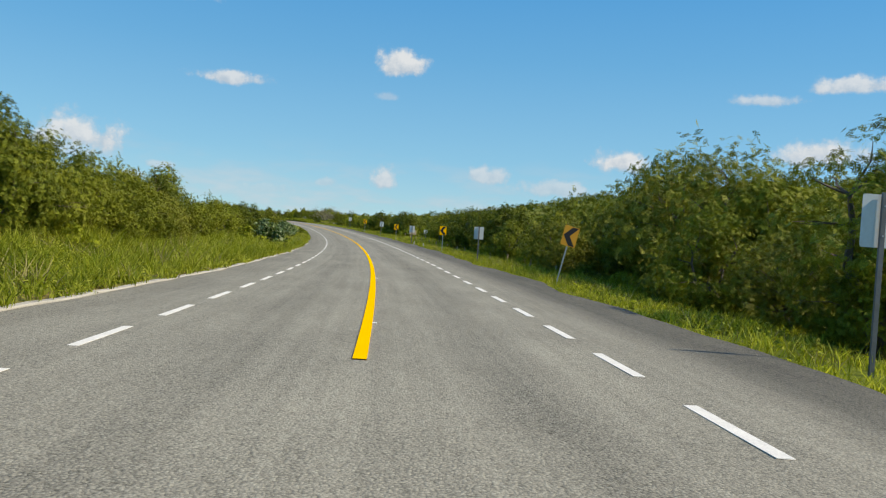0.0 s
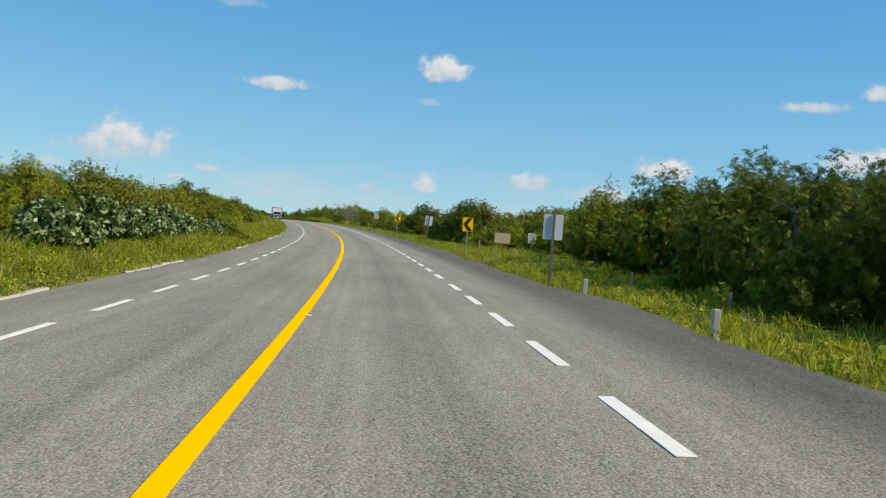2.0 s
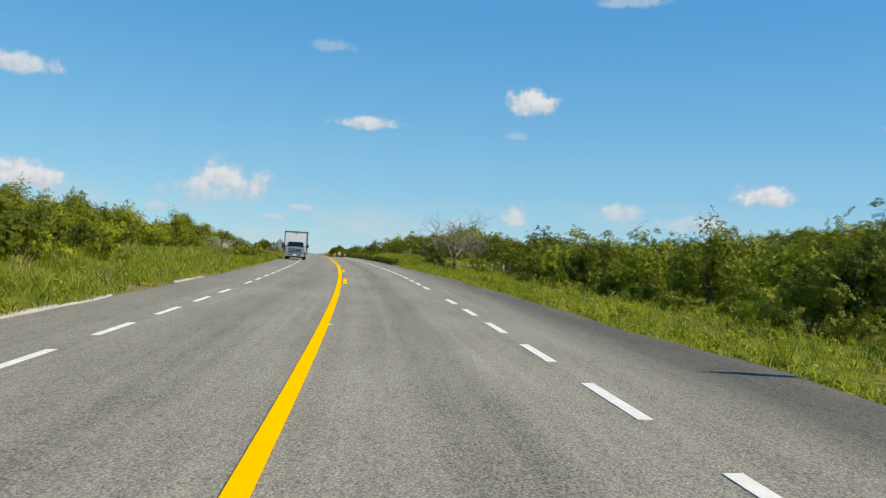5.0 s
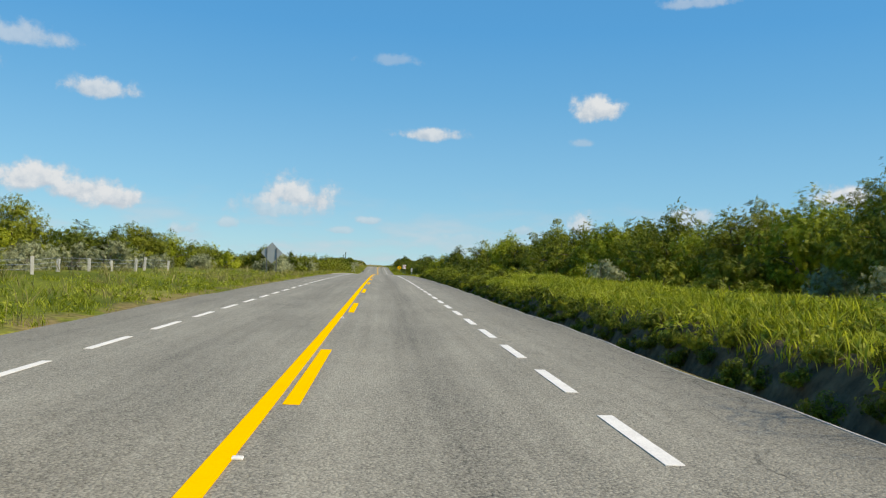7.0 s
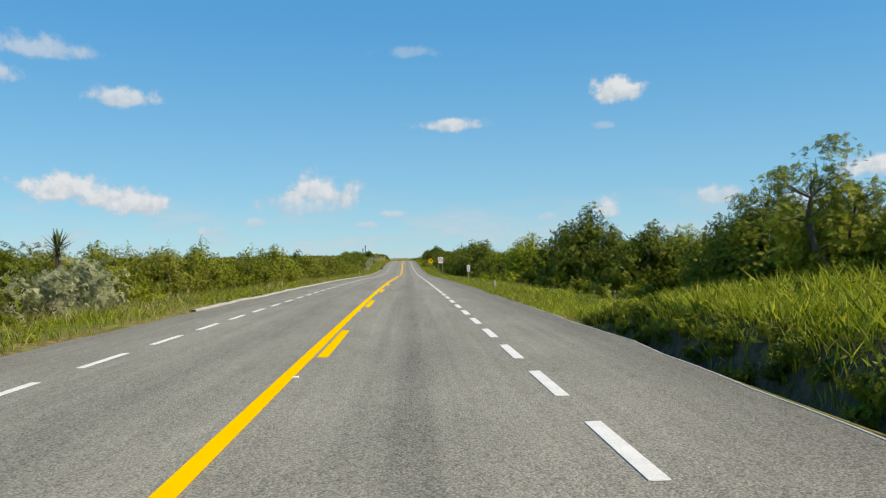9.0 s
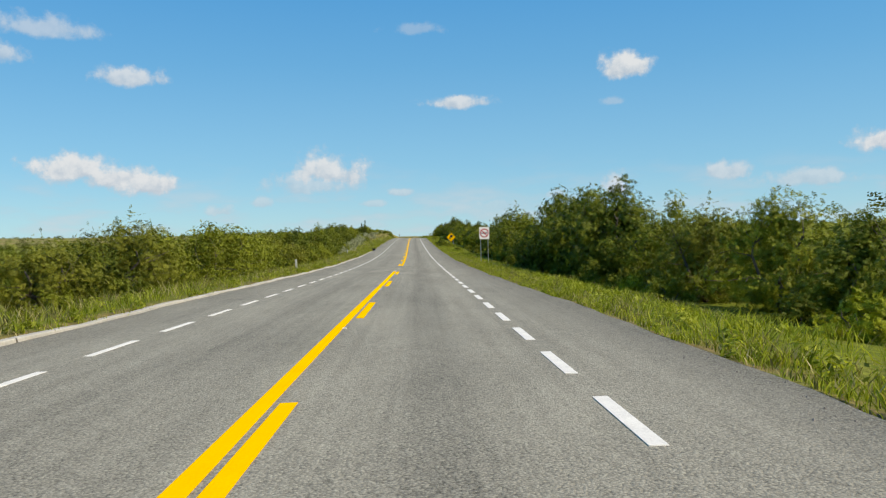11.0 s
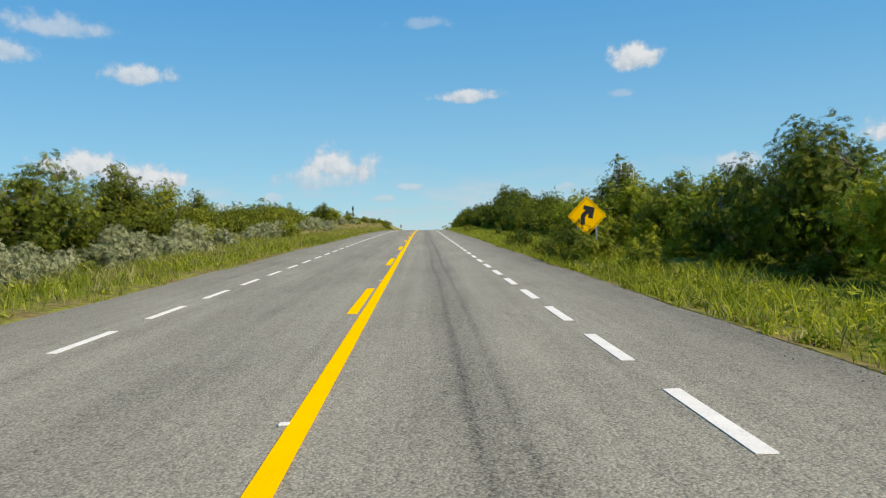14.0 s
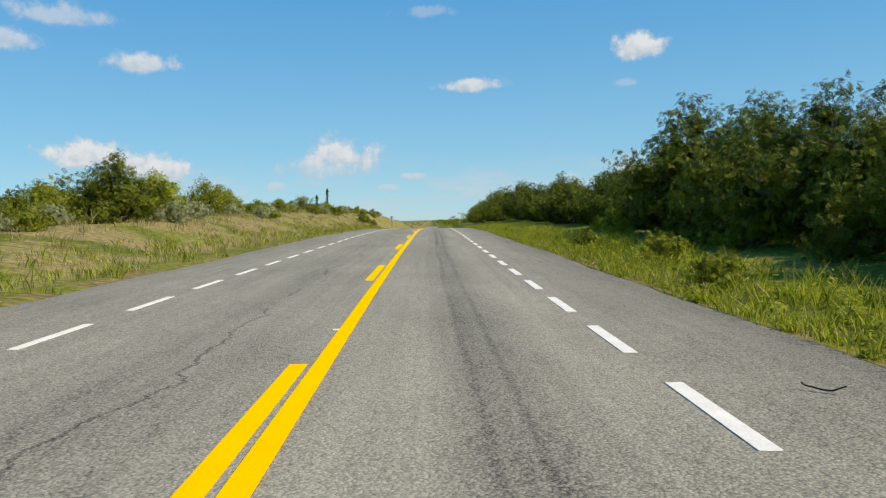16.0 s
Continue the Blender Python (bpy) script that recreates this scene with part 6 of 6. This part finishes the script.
plant(KINDS["mesquite"][0], 640.0, 13.4, 0.85, 10, 0.1)
plant(KINDS["mesquite"][0], 105.5, 12.8, 0.88, 50, 0.1)
plant(KINDS["mesquite"][1], 173.5, 13.0, 0.9, 50, 0.1)
plant(KINDS["dark"][1], 170.0, 12.6, 0.9, 50, 0.1)
plant(KINDS["mesquite"][0], 176.5, 13.4, 0.7, 10, 0.1)
plant(KINDS["mesquite"][0], 303.5, 15.0, 0.82, 10, 0.1)
plant(KINDS["sparse"][0], 354.5, 15.0, 0.88, 70, 0.1)
plant(KINDS["mesquite"][1], 484.0, 13.0, 1.12, 130, 0.1)
plant(KINDS["mesquite"][0], 493.5, 13.2, 1.32, 230, 0.1)
for k, s, lat, size in (("dark", 548.5, -12.8, 0.82), ("dark", 556.0, -12.6, 0.86), ("mesquite", 562.5, -12.6, 0.84), ("mesquite", 452.0, -11.8, 0.88), ("mesquite", 457.5, -12.2, 0.84), ("dark", 463.0, -12.4, 0.8), ("mesquite", 469.0, -12.0, 0.84), ("mesquite", 476.0, -12.2, 0.86), ("mesquite", 484.0, -12.0, 0.92), ("dark", 491.0, -12.4, 0.9)):
    plant(KINDS[k][int(s) % 3], s, lat, size, s * 53, 0.1)
plant(KINDS["dark"][2], 634.0, -13.4, 0.7, 200, 0.1)
for k, s, lat, size in (("sparse", 606.0, -16.5, 0.62), ("mesquite", 611.0, -15.2, 0.6), ("mesquite", 616.0, -17.0, 0.62), ("sparse", 621.0, -16.0, 0.55), ("mesquite", 627.0, -17.5, 0.5)):
    plant(KINDS[k][0], s, lat, size, s * 31, 0.1)
plant(KINDS["lime"][1], 637.6, -12.8, 0.6, 200, 0.1)
plant(KINDS["lime"][1], 396.0, 12.6, 1.1, 60, 0.1)
plant(KINDS["lime"][0], 402.0, 12.9, 1.0, 60, 0.1)
dead_tree(255.5, 12.6, 8.0, 3.0, 4)
column_yucca(782.0, -23.9, 6.0, 1, "tall dark yucca standing on the crest")
column_yucca(770.0, -24.6, 4.0, 2, "short dark yucca standing on the crest")
yucca(103.8, 12.0, 0.7, 3, "spiky yucca at the edge of the thicket", 60, 1.0)
yucca(355.5, -11.0, 2.2, 4, "yucca tree above the green thicket", 90, 0.75)
yucca(246.0, 11.0, 0.3, 5, "spiky yucca in the grass below a dead tree", 60, 0.9)
yucca(250.5, 10.6, 0.3, 6, "spiky yucca in the grass below a dead tree", 60, 0.9)
for k, (s, lat) in enumerate(((241.5, 9.6), (243.8, 9.1), (247.6, 9.4), (249.2, 8.8), (252.4, 9.2), (254.6, 9.6))):
    yucca(s, lat, 0.15, 10 + k, "low spiky yucca among weeds and twigs", 50, 0.75)
for k, s in enumerate(np.arange(236.0, 260.0, 1.3)):
    plant(KINDS["mound"][2], s, 9.3 + 1.7 * ((k * 0.618) % 1.0), 0.42 + 0.2 * ((k * 0.37) % 1.0), 71 * k, 0.05)
thicket(226, 262, 13.6, 17.0, 2.2, [B, B, B], (0.7, 1.1), 127)
yucca(562.0, 10.8, 0.9, 7, "spiky yucca beside the thicket", 60, 0.9)
far_woods(7)

RG = [(-10, 0.36), (60, 0.34), (200, 0.30), (245, 0.28), (252, 0.30), (340, 0.30), (352, 0.32), (470, 0.28), (530, 0.42), (590, 0.42), (610, 0.44), (640, 0.44), (760, 0.4)]
LG = [(-10, 0.6), (58, 0.58), (80, 0.45), (110, 0.45), (200, 0.34), (238, 0.36), (256, 0.36), (264, 0.22), (330, 0.22), (345, 0.36), (380, 0.32), (530, 0.40), (640, 0.34), (760, 0.3)]
grass_belt("verge_grass", 1, -8, 330, 0.02, 6.5, 100000, RG, 0.010, GRASS, "bright green grass along the road verge", 31, 1.5)
grass_belt("verge_grass", 1, 330, 700, 0.02, 4.0, 80000, RG, 0.010, GRASS, "bright green grass along the road verge", 32, 1.5)
grass_belt("verge_grass", -1, -4, 250, 0.12, 6.5, 84000, LG, 0.013, GRASS, "tall bright green grass beside the kerb", 33, 1.2)
grass_belt("verge_grass", -1, 580, 720, 0.15, 3.5, 7000, LG, 0.012, GRASS, "thin green grass below a dry slope", 39, 1.4)
grass_belt("dry_grass", -1, 575, 740, 0.8, 14, 26000, [(575, 0.22), (740, 0.28)], 0.011, GRASS_DRY, "short dry straw grass on a sandy slope", 40, 1.0)
grass_belt("verge_grass", -1, 250, 590, 0.15, 5.5, 56000, LG, 0.010, GRASS, "green roadside grass on the verge", 34, 1.3)
grass_belt("dry_grass", 1, 350, 700, 0.03, 1.3, 14000, [(350, 0.22), (700, 0.26)], 0.011, GRASS_DRY, "short straw-coloured grass at the edge of the shoulder", 42)
grass_belt("dry_grass", 1, -8, 244, 0.1, 4.0, 6000, [(-10, 0.36), (760, 0.36)], 0.009, GRASS_DRY, "straw-coloured seed grass among the green", 35)
grass_belt("dry_grass", 1, 350, 700, 0.1, 4.0, 9000, [(-10, 0.36), (760, 0.36)], 0.009, GRASS_DRY, "straw-coloured seed grass among the green", 44)
grass_belt("dry_grass", -1, -4, 700, 0.3, 7.5, 20000, [(-10, 0.75), (120, 0.5), (760, 0.42)], 0.012, GRASS_DRY, "straw-coloured seed grass among the green", 36)
grass_belt("bank_grass", 1, 247, 348, 0.6, 3.6, 60000, [(247, 0.5), (255, 0.52), (286, 0.50), (294, 0.34), (322, 0.34), (330, 0.42), (340, 0.40), (347, 0.30)], 0.014, GRASS, "thick tall grass overhanging the cut bank", 37, 1.1)
grass_belt("dry_grass", -1, 290, 600, 0.4, 3.5, 12000, [(290, 0.34), (600, 0.34)], 0.011, GRASS_DRY, "straw-coloured grass along the verge", 41, 1.2)
grass_belt("verge_grass", 1, 224, 264, 2.0, 9.5, 26000, [(224, 0.42), (264, 0.42)], 0.012, GRASS, "rank green grass below the dead tree", 43, 0.9)
weeds(12)
gravel_strip(9)
for kinds in KINDS.values():
    for ob in kinds:
        for o in (*ob.children_recursive, ob):
            bpy.data.objects.remove(o)
